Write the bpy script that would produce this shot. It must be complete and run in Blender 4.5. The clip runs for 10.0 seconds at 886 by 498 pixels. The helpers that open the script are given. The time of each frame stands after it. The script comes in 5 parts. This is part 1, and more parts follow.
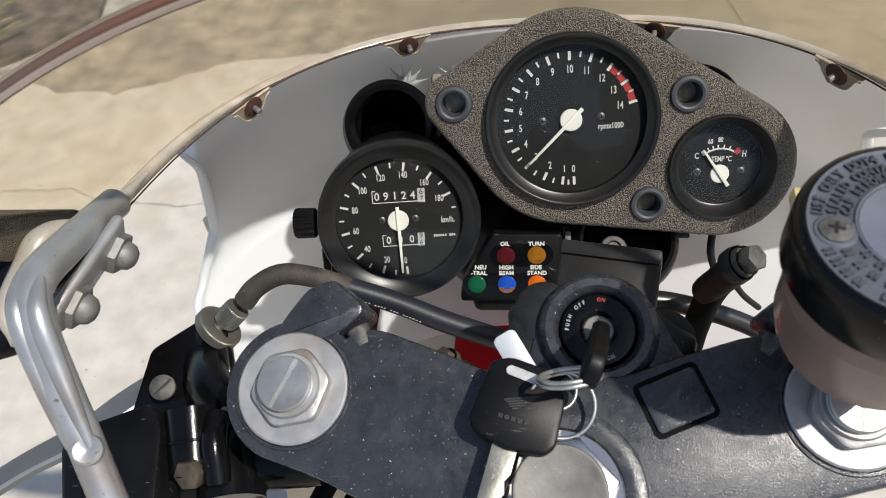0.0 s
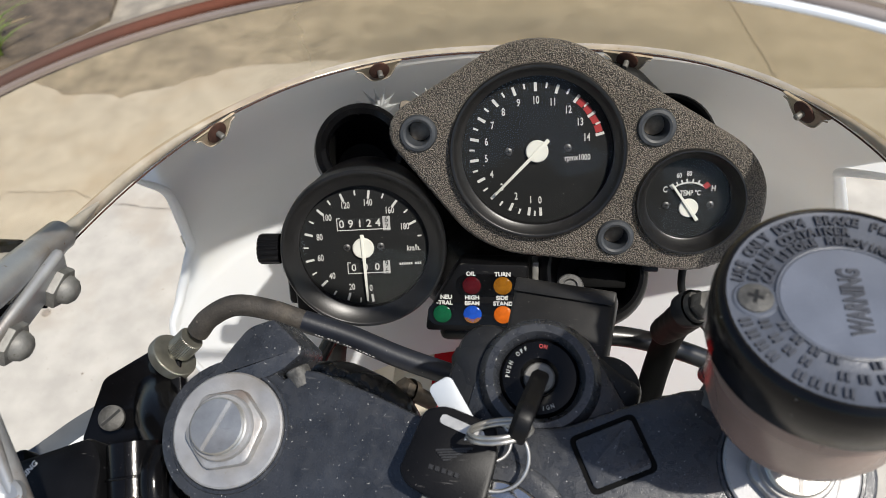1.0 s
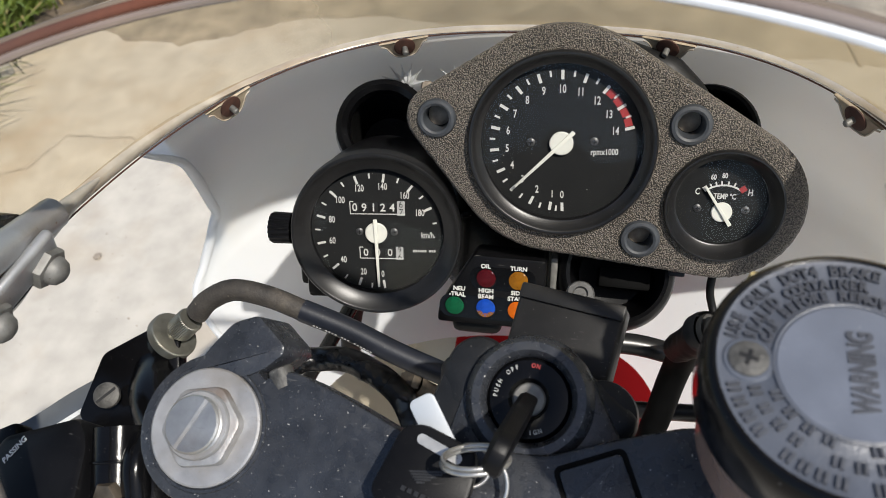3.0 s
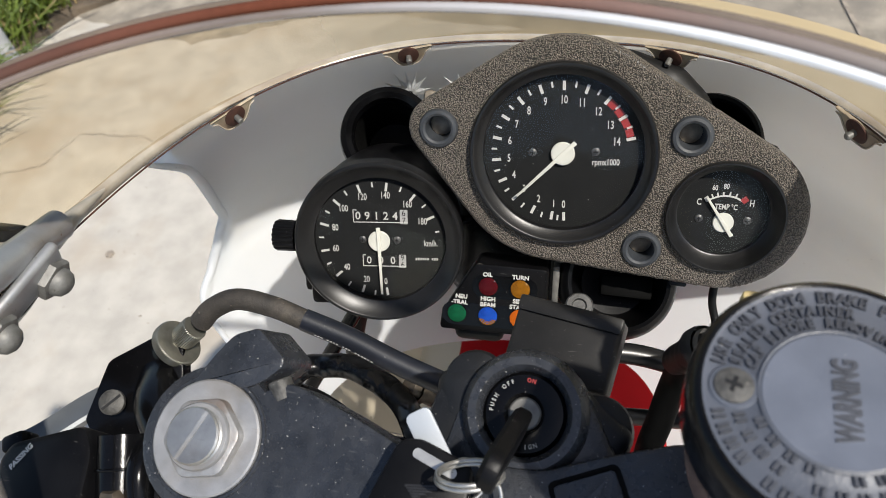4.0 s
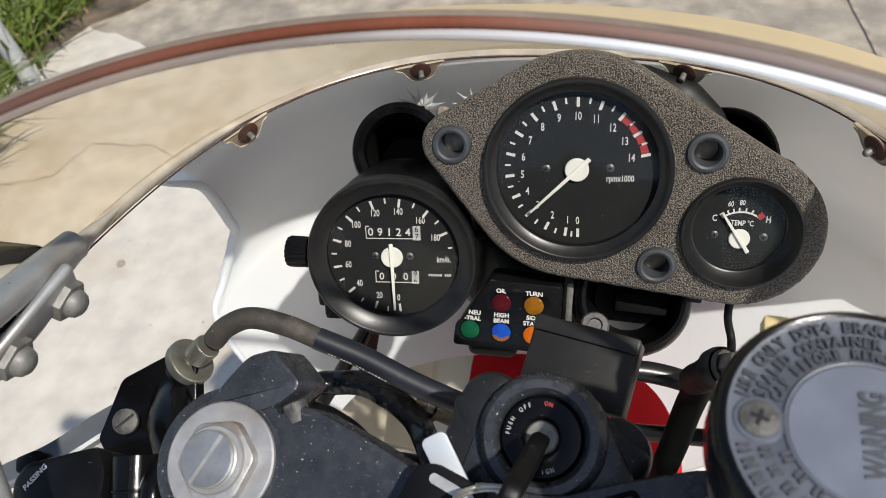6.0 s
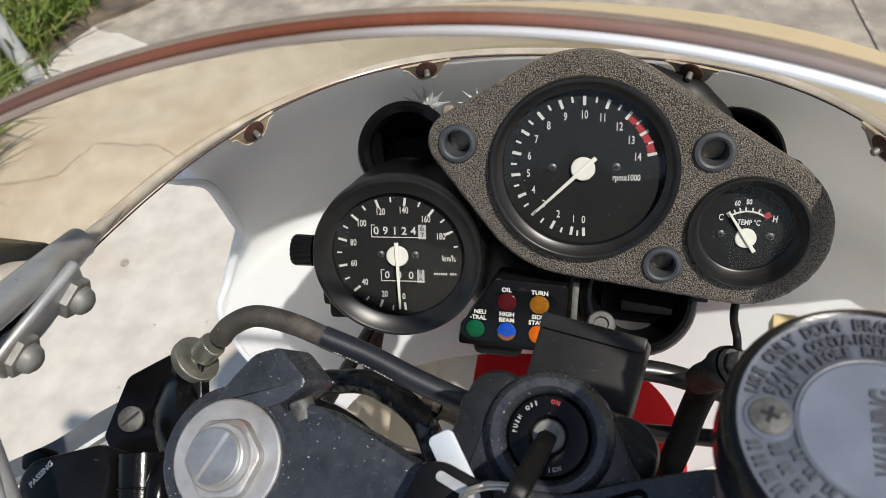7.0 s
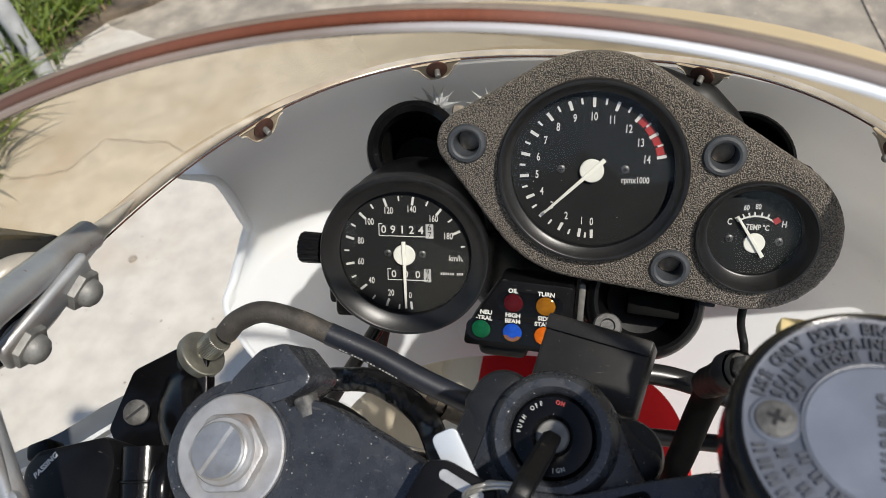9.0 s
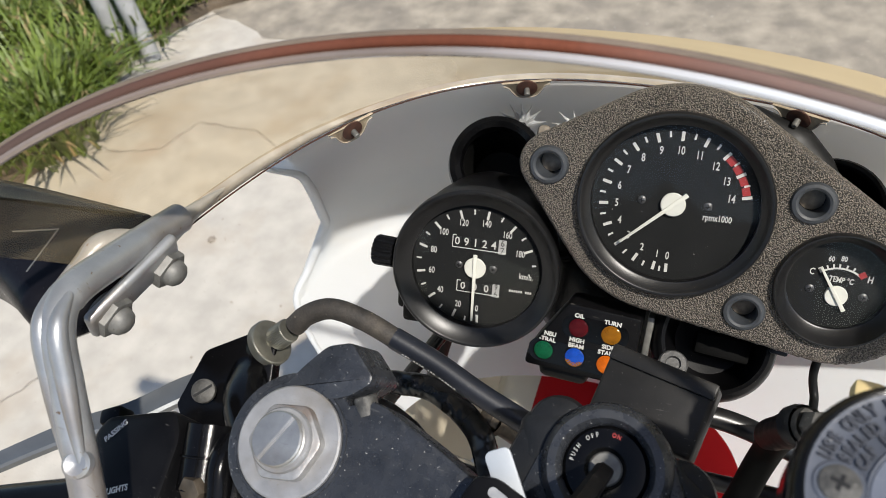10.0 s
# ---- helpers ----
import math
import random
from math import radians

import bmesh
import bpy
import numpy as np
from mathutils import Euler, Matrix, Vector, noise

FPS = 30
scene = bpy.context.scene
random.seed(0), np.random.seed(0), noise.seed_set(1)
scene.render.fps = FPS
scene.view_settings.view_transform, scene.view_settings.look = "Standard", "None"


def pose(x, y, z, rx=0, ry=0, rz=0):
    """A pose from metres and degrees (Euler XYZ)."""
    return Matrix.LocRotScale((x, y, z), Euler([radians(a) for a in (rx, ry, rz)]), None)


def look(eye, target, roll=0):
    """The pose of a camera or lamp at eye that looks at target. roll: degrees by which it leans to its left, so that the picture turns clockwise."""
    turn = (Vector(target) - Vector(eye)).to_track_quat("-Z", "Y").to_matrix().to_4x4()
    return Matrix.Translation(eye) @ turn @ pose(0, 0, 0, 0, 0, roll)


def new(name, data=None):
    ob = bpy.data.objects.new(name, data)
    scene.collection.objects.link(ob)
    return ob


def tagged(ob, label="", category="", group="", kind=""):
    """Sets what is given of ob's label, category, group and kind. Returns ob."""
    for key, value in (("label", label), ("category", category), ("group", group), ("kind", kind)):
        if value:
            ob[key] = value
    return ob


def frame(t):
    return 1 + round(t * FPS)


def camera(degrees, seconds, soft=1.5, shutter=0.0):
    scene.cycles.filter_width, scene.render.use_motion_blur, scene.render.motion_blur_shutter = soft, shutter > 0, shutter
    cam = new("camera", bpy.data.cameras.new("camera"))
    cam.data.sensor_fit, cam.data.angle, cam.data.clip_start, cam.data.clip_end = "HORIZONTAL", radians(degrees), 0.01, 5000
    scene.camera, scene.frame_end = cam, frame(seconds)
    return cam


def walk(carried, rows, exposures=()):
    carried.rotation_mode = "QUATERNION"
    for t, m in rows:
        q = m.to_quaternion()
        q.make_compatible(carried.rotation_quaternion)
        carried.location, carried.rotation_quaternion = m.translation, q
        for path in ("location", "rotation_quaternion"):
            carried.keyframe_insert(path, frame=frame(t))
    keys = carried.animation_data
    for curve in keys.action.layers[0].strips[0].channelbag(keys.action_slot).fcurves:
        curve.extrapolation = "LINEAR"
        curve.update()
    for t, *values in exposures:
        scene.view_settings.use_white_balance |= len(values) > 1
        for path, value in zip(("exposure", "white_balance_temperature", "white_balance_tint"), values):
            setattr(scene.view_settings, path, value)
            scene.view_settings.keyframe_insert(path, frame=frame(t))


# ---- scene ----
cam = camera(61.0, 10.0, soft=0.5)
cam.data.dof.use_dof, cam.data.dof.focus_distance, cam.data.dof.aperture_fstop = True, 0.37, 18.0
PATH = [
    (0, (0.001, -0.151, 1.163), (-0.305, 1.218, -0.263), -8.9),
    (0.5, (0.017, -0.144, 1.161), (-0.298, 1.234, -0.254), -8.8),
    (1, (0.027, -0.133, 1.167), (-0.308, 1.239, -0.25), -8.6),
    (1.5, (0.029, -0.13, 1.169), (-0.334, 1.223, -0.259), -8.4),
    (2, (0.033, -0.098, 1.184), (-0.369, 1.224, -0.261), -8.9),
    (2.5, (0.038, -0.104, 1.169), (-0.4, 1.186, -0.296), -9.3),
    (2.7, (0.041, -0.104, 1.163), (-0.411, 1.174, -0.307), -9.6),
    (4, (0.05, -0.099, 1.17), (-0.448, 1.151, -0.309), -10.8),
    (4.5, (0.047, -0.095, 1.169), (-0.46, 1.157, -0.306), -11.1),
    (5, (0.045, -0.095, 1.171), (-0.466, 1.159, -0.301), -11.2),
    (5.5, (0.047, -0.094, 1.173), (-0.469, 1.162, -0.295), -11.4),
    (7, (0.045, -0.095, 1.172), (-0.484, 1.162, -0.292), -11.6),
    (7.5, (0.045, -0.098, 1.175), (-0.485, 1.16, -0.287), -11.6),
    (8, (0.044, -0.097, 1.174), (-0.486, 1.163, -0.286), -11.5),
    (8.5, (0.045, -0.097, 1.173), (-0.485, 1.163, -0.287), -11.4),
    (9, (0.045, -0.096, 1.171), (-0.502, 1.16, -0.286), -11.1),
    (9.5, (0.045, -0.093, 1.169), (-0.559, 1.15, -0.277), -10.7),
    (10, (0.044, -0.097, 1.176), (-0.677, 1.115, -0.242), -10.1),
]
walk(cam, [(t, look(eye, target, roll)) for t, eye, target, roll in PATH])

# ---- light ----
SUN = Vector((0.60, -0.36, 1.0)).normalized()
sun = new("sun", bpy.data.lights.new("sun", "SUN"))
sun.data.energy, sun.data.angle, sun.data.color = 3.95, radians(1.2), (1.0, 0.95, 0.87)
sun.matrix_world = look(SUN * 10, (0, 0, 0))
world = bpy.data.worlds.new("sky")
scene.world = world
world.use_nodes = True
wn = world.node_tree
sky = wn.nodes.new("ShaderNodeTexSky")
sky.sky_type, sky.sun_disc = "NISHITA", False
sky.sun_elevation, sky.sun_rotation = math.asin(SUN.z), math.atan2(SUN.x, SUN.y)
wn.links.new(sky.outputs[0], wn.nodes["Background"].inputs[0])
wn.nodes["Background"].inputs[1].default_value = 0.112
scene.view_settings.exposure = 0.60


# ---- materials ----
def rgb(c):
    return (c, c, c, 1) if isinstance(c, (int, float)) else (*c, 1)


def surface(name, base, rough=0.5, metal=0.0, var=0.25, scale=60.0, fine=900.0, bump=0.15, speck=0.0, speck_colour=(0.5, 0.47, 0.42),
            speck_scale=450.0, coat=0.0, stain=None, stain_amount=0.0, rand=0.0, spec=0.5, scratch=0.0, mottle=0.0):
    """A painted, moulded or metal surface: two scales of tone, fine relief, dust specks and stains."""
    m = bpy.data.materials.new(name)
    m.use_nodes = True
    t = m.node_tree
    b = t.nodes["Principled BSDF"]
    co = t.nodes.new("ShaderNodeTexCoord")

    def noise_at(s, detail=4.0):
        n = t.nodes.new("ShaderNodeTexNoise")
        n.inputs["Scale"].default_value, n.inputs["Detail"].default_value = s, detail
        t.links.new(co.outputs["Object"], n.inputs["Vector"])
        return n.outputs["Fac"]

    def ramp(src, lo, hi):
        r = t.nodes.new("ShaderNodeMapRange")
        r.inputs[1].default_value, r.inputs[2].default_value = lo, hi
        t.links.new(src, r.inputs[0])
        return r.outputs[0]

    def mix(fac, a, c):
        x = t.nodes.new("ShaderNodeMix")
        x.data_type = "RGBA"
        for socket, v in ((x.inputs[0], fac), (x.inputs[6], a), (x.inputs[7], c)):
            if isinstance(v, tuple):
                socket.default_value = v
            elif isinstance(v, float):
                socket.default_value = v
            else:
                t.links.new(v, socket)
        return x.outputs[2]

    c0 = rgb(base)
    dark = tuple(v * (1 - var) for v in c0[:3]) + (1,)
    light = tuple(min(1, v * (1 + var)) for v in c0[:3]) + (1,)
    big, small = noise_at(scale, 5), noise_at(fine, 3)
    col = mix(ramp(big, 0.3, 0.7), dark, light)
    f2 = ramp(small, 0.35, 0.75)
    tone = t.nodes.new("ShaderNodeMath")
    tone.operation = "MULTIPLY"
    tone.inputs[1].default_value = var
    t.links.new(f2, tone.inputs[0])
    col = mix(tone.outputs[0], col, dark)
    if stain:
        st = noise_at(scale * 0.35, 6)
        s = t.nodes.new("ShaderNodeMath")
        s.operation = "MULTIPLY"
        s.inputs[1].default_value = stain_amount
        t.links.new(ramp(st, 0.5, 0.68), s.inputs[0])
        col = mix(s.outputs[0], col, rgb(stain))
    if speck:
        col = mix(ramp(noise_at(speck_scale, 5), 0.76 - speck * 0.14, 0.80 - speck * 0.13), col, rgb(speck_colour))
    if scratch:
        for angle, s in ((0.5, 170.0), (-0.9, 210.0), (1.9, 240.0)):
            mp = t.nodes.new("ShaderNodeMapping")
            mp.inputs["Rotation"].default_value, mp.inputs["Scale"].default_value = (0, 0, angle), (0.12, 1, 0.4)
            n = t.nodes.new("ShaderNodeTexNoise")
            n.inputs["Scale"].default_value, n.inputs["Detail"].default_value = s * 4, 1.0
            t.links.new(co.outputs["Object"], mp.inputs["Vector"])
            t.links.new(mp.outputs[0], n.inputs["Vector"])
            f = t.nodes.new("ShaderNodeMath")
            f.operation = "MULTIPLY"
            t.links.new(ramp(n.outputs["Fac"], 0.73, 0.77), f.inputs[0])
            t.links.new(ramp(noise_at(s * 0.35, 2), 0.5, 0.7), f.inputs[1])
            g = t.nodes.new("ShaderNodeMath")
            g.operation = "MULTIPLY"
            g.inputs[1].default_value = scratch
            t.links.new(f.outputs[0], g.inputs[0])
            col = mix(g.outputs[0], col, rgb(speck_colour))
    if rand:
        info = t.nodes.new("ShaderNodeObjectInfo")
        hsv = t.nodes.new("ShaderNodeHueSaturation")
        r = t.nodes.new("ShaderNodeMapRange")
        r.inputs[3].default_value, r.inputs[4].default_value = 1 - rand, 1 + rand
        t.links.new(info.outputs["Random"], r.inputs[0])
        t.links.new(r.outputs[0], hsv.inputs["Value"])
        t.links.new(col, hsv.inputs["Color"])
        col = hsv.outputs[0]
    t.links.new(col, b.inputs["Base Color"])
    rr = t.nodes.new("ShaderNodeMapRange")
    rr.inputs[3].default_value, rr.inputs[4].default_value = max(0.02, rough * 0.8), min(1, rough * 1.25)
    t.links.new(big, rr.inputs[0])
    t.links.new(rr.outputs[0], b.inputs["Roughness"])
    if mottle:
        patch, add = ramp(noise_at(210, 4), 0.46, 0.62), t.nodes.new("ShaderNodeMath")
        add.operation, add.inputs[1].default_value = "MULTIPLY_ADD", mottle
        t.links.new(patch, add.inputs[0])
        t.links.new(rr.outputs[0], add.inputs[2])
        t.links.new(add.outputs[0], b.inputs["Roughness"])
    b.inputs["Metallic"].default_value = metal
    b.inputs["Coat Weight"].default_value = coat
    b.inputs["Specular IOR Level"].default_value = spec
    if bump:
        bp = t.nodes.new("ShaderNodeBump")
        bp.inputs["Strength"].default_value, bp.inputs["Distance"].default_value = bump, 0.0006
        t.links.new(small, bp.inputs["Height"])
        t.links.new(bp.outputs[0], b.inputs["Normal"])
    return m


def pane(name, tint, ior=1.45, rough=0.02, haze=0.0, haze_colour=(0.8, 0.7, 0.5), even=None, ahead=0.0):
    """A thin clear sheet: light passes straight through, tinted; gloss by angle; a share of haze with its own blotches."""
    m = bpy.data.materials.new(name)
    m.use_nodes = True
    t = m.node_tree
    t.nodes.remove(t.nodes["Principled BSDF"])
    clear, gloss, fres, mixer = (t.nodes.new("ShaderNode" + k) for k in ("BsdfTransparent", "BsdfGlossy", "Fresnel", "MixShader"))
    clear.inputs[0].default_value = rgb(tint)
    gloss.inputs["Roughness"].default_value = rough
    fres.inputs[0].default_value = ior
    body = clear.outputs[0]
    if haze:
        diff, trans, half, hz = (t.nodes.new("ShaderNode" + k) for k in ("BsdfDiffuse", "BsdfTranslucent", "MixShader", "MixShader"))
        diff.inputs[0].default_value = trans.inputs[0].default_value = rgb(haze_colour)
        t.links.new(diff.outputs[0], half.inputs[1])
        t.links.new(trans.outputs[0], half.inputs[2])
        half.inputs[0].default_value = 0.25
        n, r, co = t.nodes.new("ShaderNodeTexNoise"), t.nodes.new("ShaderNodeMapRange"), t.nodes.new("ShaderNodeTexCoord")
        n.inputs["Scale"].default_value, n.inputs["Detail"].default_value = 14, 6
        t.links.new(co.outputs["Object"], n.inputs["Vector"])
        r.inputs[1].default_value, r.inputs[2].default_value, r.inputs[3].default_value, r.inputs[4].default_value = 0.32, 0.68, haze * 0.6, haze * 1.3
        t.links.new(n.outputs[0], r.inputs[0])
        t.links.new(r.outputs[0], hz.inputs[0])
        if ahead:
            # crazing, thickened over the sheet's front and right to stand in for grazing-angle glare
            lay, grow, add = (t.nodes.new("ShaderNode" + k) for k in ("VectorMath", "MapRange", "Math"))
            lay.operation, lay.inputs[1].default_value = "DOT_PRODUCT", (0.914, 0.40, 0.0)
            t.links.new(co.outputs["Object"], lay.inputs[0])
            t.links.new(lay.outputs["Value"], grow.inputs[0])
            grow.interpolation_type = "SMOOTHSTEP"
            grow.inputs[1].default_value, grow.inputs[2].default_value, grow.inputs[3].default_value, grow.inputs[4].default_value = -0.125, 0.0, 0.0, ahead
            t.links.new(grow.outputs[0], add.inputs[0])
            t.links.new(r.outputs[0], add.inputs[1])
            t.links.new(add.outputs[0], hz.inputs[0])
        t.links.new(clear.outputs[0], hz.inputs[1])
        t.links.new(half.outputs[0], hz.inputs[2])
        body = hz.outputs[0]
    if even is None:
        t.links.new(fres.outputs[0], mixer.inputs[0])
    else:
        mixer.inputs[0].default_value = even
    t.links.new(body, mixer.inputs[1])
    t.links.new(gloss.outputs[0], mixer.inputs[2])
    t.links.new(mixer.outputs[0], t.nodes["Material Output"].inputs["Surface"])
    return m


CLAMP_PAINT = surface("clamp_paint", (0.022, 0.0242, 0.029), 0.25, 0.0, 0.32, 90, 2000, 0.22, 0.56, (0.40, 0.39, 0.37), 900, 0, (0.027, 0.028, 0.031), 0.55, spec=0.45, scratch=0.15, mottle=0.15)
CAST_BLACK = surface("cast_black", (0.013, 0.014, 0.016), 0.45, 0.0, 0.3, 60, 800, 0.15, 0.4, (0.22, 0.21, 0.20), 900, spec=0.2)
GLOSS_BLACK = surface("gloss_black", (0.003, 0.003, 0.0034), 0.15, 0.0, 0.3, 60, 1400, 0.10, 0.32, (0.2, 0.19, 0.18), 1300, spec=0.17)
MIRROR_BLACK = surface("mirror_shell_black", (0.006, 0.006, 0.008), 0.25, 0.0, 0.3, 40, 900, 0.03, 0.2, (0.1, 0.1, 0.1), 900, spec=0.08)
SATIN_BLACK = surface("satin_black_plastic", (0.004, 0.004, 0.0045), 0.36, 0.0, 0.3, 60, 1500, 0.06, 0.32, (0.18, 0.17, 0.16), 1300, spec=0.12, scratch=0.5)
COVER_BLACK = surface("cover_plastic", (0.016, 0.0155, 0.015), 0.40, 0.0, 0.3, 60, 1500, 0.06, 0.36, (0.18, 0.17, 0.16), 1200, spec=0.26, scratch=0.5)
BEZEL_BLACK = surface("bezel_black", (0.007, 0.007, 0.0075), 0.34, 0.0, 0.3, 80, 1200, 0.08, 0.3, (0.16, 0.15, 0.14), 1000, spec=0.42)
RUBBER = surface("black_rubber", (0.005, 0.005, 0.005), 0.5, 0.0, 0.35, 60, 1500, 0.12, 0.34, (0.12, 0.115, 0.10), 1200, spec=0.18)
DUSTY_RUBBER = surface("dusty_rubber", (0.034, 0.029, 0.024), 0.7, 0.0, 0.6, 110, 900, 0.5, 0.55, (0.20, 0.17, 0.13), 350, 0, (0.10, 0.085, 0.065), 0.7)
HOSE_BLUE = surface("blue_black_sleeve", (0.009, 0.011, 0.017), 0.42, 0.0, 0.25, 60, 900, 0.1, 0.4, (0.2, 0.2, 0.2), 900, spec=0.4)
FOAM = surface("foam_rubber", (0.20, 0.175, 0.147), 0.42, 0.0, 0.12, 40, 700, 0.0)
FT = FOAM.node_tree
fv, fm, fb, fc = (FT.nodes.new("ShaderNode" + k) for k in ("TexVoronoi", "MapRange", "Bump", "TexCoord"))
fv.feature = "SMOOTH_F1"
fv.inputs["Scale"].default_value = 1550
FT.links.new(fc.outputs["Object"], fv.inputs["Vector"])
# pit shade and lit grain tops are put into the colour, along with the bump
fm.inputs[1].default_value, fm.inputs[2].default_value, fm.inputs[3].default_value, fm.inputs[4].default_value = 0.11, 0.60, 1.58, 0.15
FT.links.new(fv.outputs["Distance"], fm.inputs[0])
fh = FT.nodes.new("ShaderNodeHueSaturation")
FB = FT.nodes["Principled BSDF"]
FT.links.new(FB.inputs["Base Color"].links[0].from_socket, fh.inputs["Color"])
FT.links.new(fm.outputs[0], fh.inputs["Value"])
FT.links.new(fh.outputs[0], FB.inputs["Base Color"])
fb.inputs["Strength"].default_value, fb.inputs["Distance"].default_value = 1.0, 0.0010
FT.links.new(fm.outputs[0], fb.inputs["Height"])
FT.links.new(fb.outputs[0], FB.inputs["Normal"])
DIAL = surface("dial_black", (0.011, 0.0115, 0.0115), 0.7, 0.0, 0.12, 60, 900, 0.0, 0.0, (0.12, 0.12, 0.11), 1500, spec=0.15)
PRINT_WHITE = surface("white_print", (0.50, 0.495, 0.47), 0.6, 0.0, 0.08, 200, 900, 0.0)
WORN_PRINT = surface("worn_white_print", (0.30, 0.30, 0.29), 0.6, 0.0, 0.5, 700, 2500, 0.0)
PRINT_RED = surface("red_print", (0.27, 0.018, 0.018), 0.6, 0.0, 0.1, 200, 900, 0.0)
NEEDLE = surface("needle_cream", (0.56, 0.56, 0.51), 0.5, 0.0, 0.05, 100, 900, 0.0)
WHEEL_WHITE = surface("counter_white", (0.36, 0.36, 0.35), 0.5, 0.0, 0.1, 200, 900, 0.0)
WHEEL_BLACK = surface("counter_black", (0.006, 0.006, 0.006), 0.5, 0.0, 0.2, 100, 900, 0.0, spec=0.35)
ALU = surface("worn_aluminium", (0.275, 0.275, 0.28), 0.5, 0.5, 0.16, 120, 1500, 0.12, 0.5, (0.20, 0.165, 0.125), 700, 0, (0.20, 0.17, 0.13), 0.5, scratch=0.5)
STAINED_ALU = surface("stained_aluminium", (0.29, 0.285, 0.28), 0.42, 0.55, 0.2, 200, 1500, 0.15, 0.5, (0.17, 0.13, 0.095), 600, 0, (0.17, 0.125, 0.095), 0.75, scratch=0.5)
STEEL = surface("brushed_steel", (0.38, 0.375, 0.36), 0.34, 0.8, 0.2, 120, 1500, 0.1, 0.45, (0.12, 0.10, 0.08), 700, 0, (0.17, 0.14, 0.11), 0.4, scratch=0.6)
CHROME = surface("chrome", (0.38, 0.375, 0.37), 0.16, 1.0, 0.1, 60, 900, 0.05, 0.4, (0.25, 0.18, 0.12), 500)
ZINC = surface("dull_zinc", (0.15, 0.147, 0.137), 0.55, 0.5, 0.3, 200, 900, 0.25, 0.5, (0.10, 0.09, 0.075), 500)
NICKEL = surface("dull_nickel", (0.21, 0.205, 0.175), 0.42, 0.8, 0.2, 160, 900, 0.12, 0.4, (0.12, 0.11, 0.085), 600)
BRASS = surface("tarnished_bolt", (0.095, 0.076, 0.056), 0.5, 0.6, 0.35, 200, 800, 0.3, 0.5, (0.07, 0.045, 0.025), 400)
SILVER_PAINT = surface("silver_paint", (0.30, 0.305, 0.31), 0.36, 0.6, 0.18, 60, 1500, 0.12, 0.45, (0.16, 0.10, 0.06), 300, 0.2, (0.17, 0.12, 0.08), 0.55, scratch=0.5)
RUST = surface("rust", (0.055, 0.021, 0.013), 0.8, 0.1, 0.5, 200, 900, 0.6)
FAIRING_IN = surface("grey_white_plastic", (0.64, 0.66, 0.68), 0.5, 0.0, 0.05, 12, 600, 0.04, 0.35, (0.3, 0.28, 0.25), 500)
WHITE_PAINT = surface("white_paint", (0.50, 0.44, 0.335), 0.3, 0.0, 0.05, 12, 900, 0.03, 0, coat=0.3)
NOSE_PAINT = surface("nose_paint", (0.66, 0.53, 0.34), 0.3, 0.0, 0.05, 12, 900, 0.03, 0, coat=0.3)
for shell, share, tone in ((FAIRING_IN, 0.45, (0.92, 0.90, 0.86, 1)), (NOSE_PAINT, 0.28, (0.80, 0.79, 0.76, 1))):
    # the thin moulding lets some of the daylight behind it through
    ft = shell.node_tree
    glow, thin = ft.nodes.new("ShaderNodeBsdfTranslucent"), ft.nodes.new("ShaderNodeMixShader")
    glow.inputs[0].default_value, thin.inputs[0].default_value = tone, share
    ft.links.new(ft.nodes["Principled BSDF"].outputs[0], thin.inputs[1])
    ft.links.new(glow.outputs[0], thin.inputs[2])
    ft.links.new(thin.outputs[0], ft.nodes["Material Output"].inputs["Surface"])
RED_PAINT = surface("red_paint", (0.33, 0.006, 0.008), 0.6, 0.0, 0.15, 15, 900, 0.05, 0, spec=0.1)
EDGE_TRIM = surface("edge_trim", (0.115, 0.036, 0.019), 0.5, 0.0, 0.35, 20, 500, 0.15, 0, spec=0.15, stain=(0.10, 0.045, 0.03), stain_amount=0.6)
EDGE_LIP = surface("edge_lip", (0.135, 0.105, 0.08), 0.5, 0.0, 0.3, 25, 500, 0.1, spec=0.2)
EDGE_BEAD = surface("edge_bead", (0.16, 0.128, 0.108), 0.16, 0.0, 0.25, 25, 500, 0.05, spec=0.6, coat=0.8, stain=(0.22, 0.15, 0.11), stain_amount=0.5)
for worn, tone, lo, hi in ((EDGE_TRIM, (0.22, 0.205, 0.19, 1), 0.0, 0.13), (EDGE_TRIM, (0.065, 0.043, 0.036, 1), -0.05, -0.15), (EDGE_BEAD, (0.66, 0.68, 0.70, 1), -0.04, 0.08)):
    # red trim greys rightwards, browns leftwards; the bead's pale right is a painted sky highlight
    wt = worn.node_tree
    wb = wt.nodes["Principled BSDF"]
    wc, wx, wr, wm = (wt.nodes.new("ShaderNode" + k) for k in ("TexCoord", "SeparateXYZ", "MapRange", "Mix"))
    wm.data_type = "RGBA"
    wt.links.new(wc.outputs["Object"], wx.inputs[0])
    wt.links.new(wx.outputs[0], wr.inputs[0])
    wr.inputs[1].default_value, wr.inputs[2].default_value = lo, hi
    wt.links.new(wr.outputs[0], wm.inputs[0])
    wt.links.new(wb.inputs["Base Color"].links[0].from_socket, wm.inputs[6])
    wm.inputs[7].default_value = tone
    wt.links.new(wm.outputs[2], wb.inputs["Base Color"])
STRIP = surface("edge_strip", (0.37, 0.33, 0.27), 0.22, 0.1, 0.2, 60, 700, 0.12, 0.40, (0.20, 0.12, 0.06), 250, 0.3, (0.26, 0.185, 0.115), 0.6)
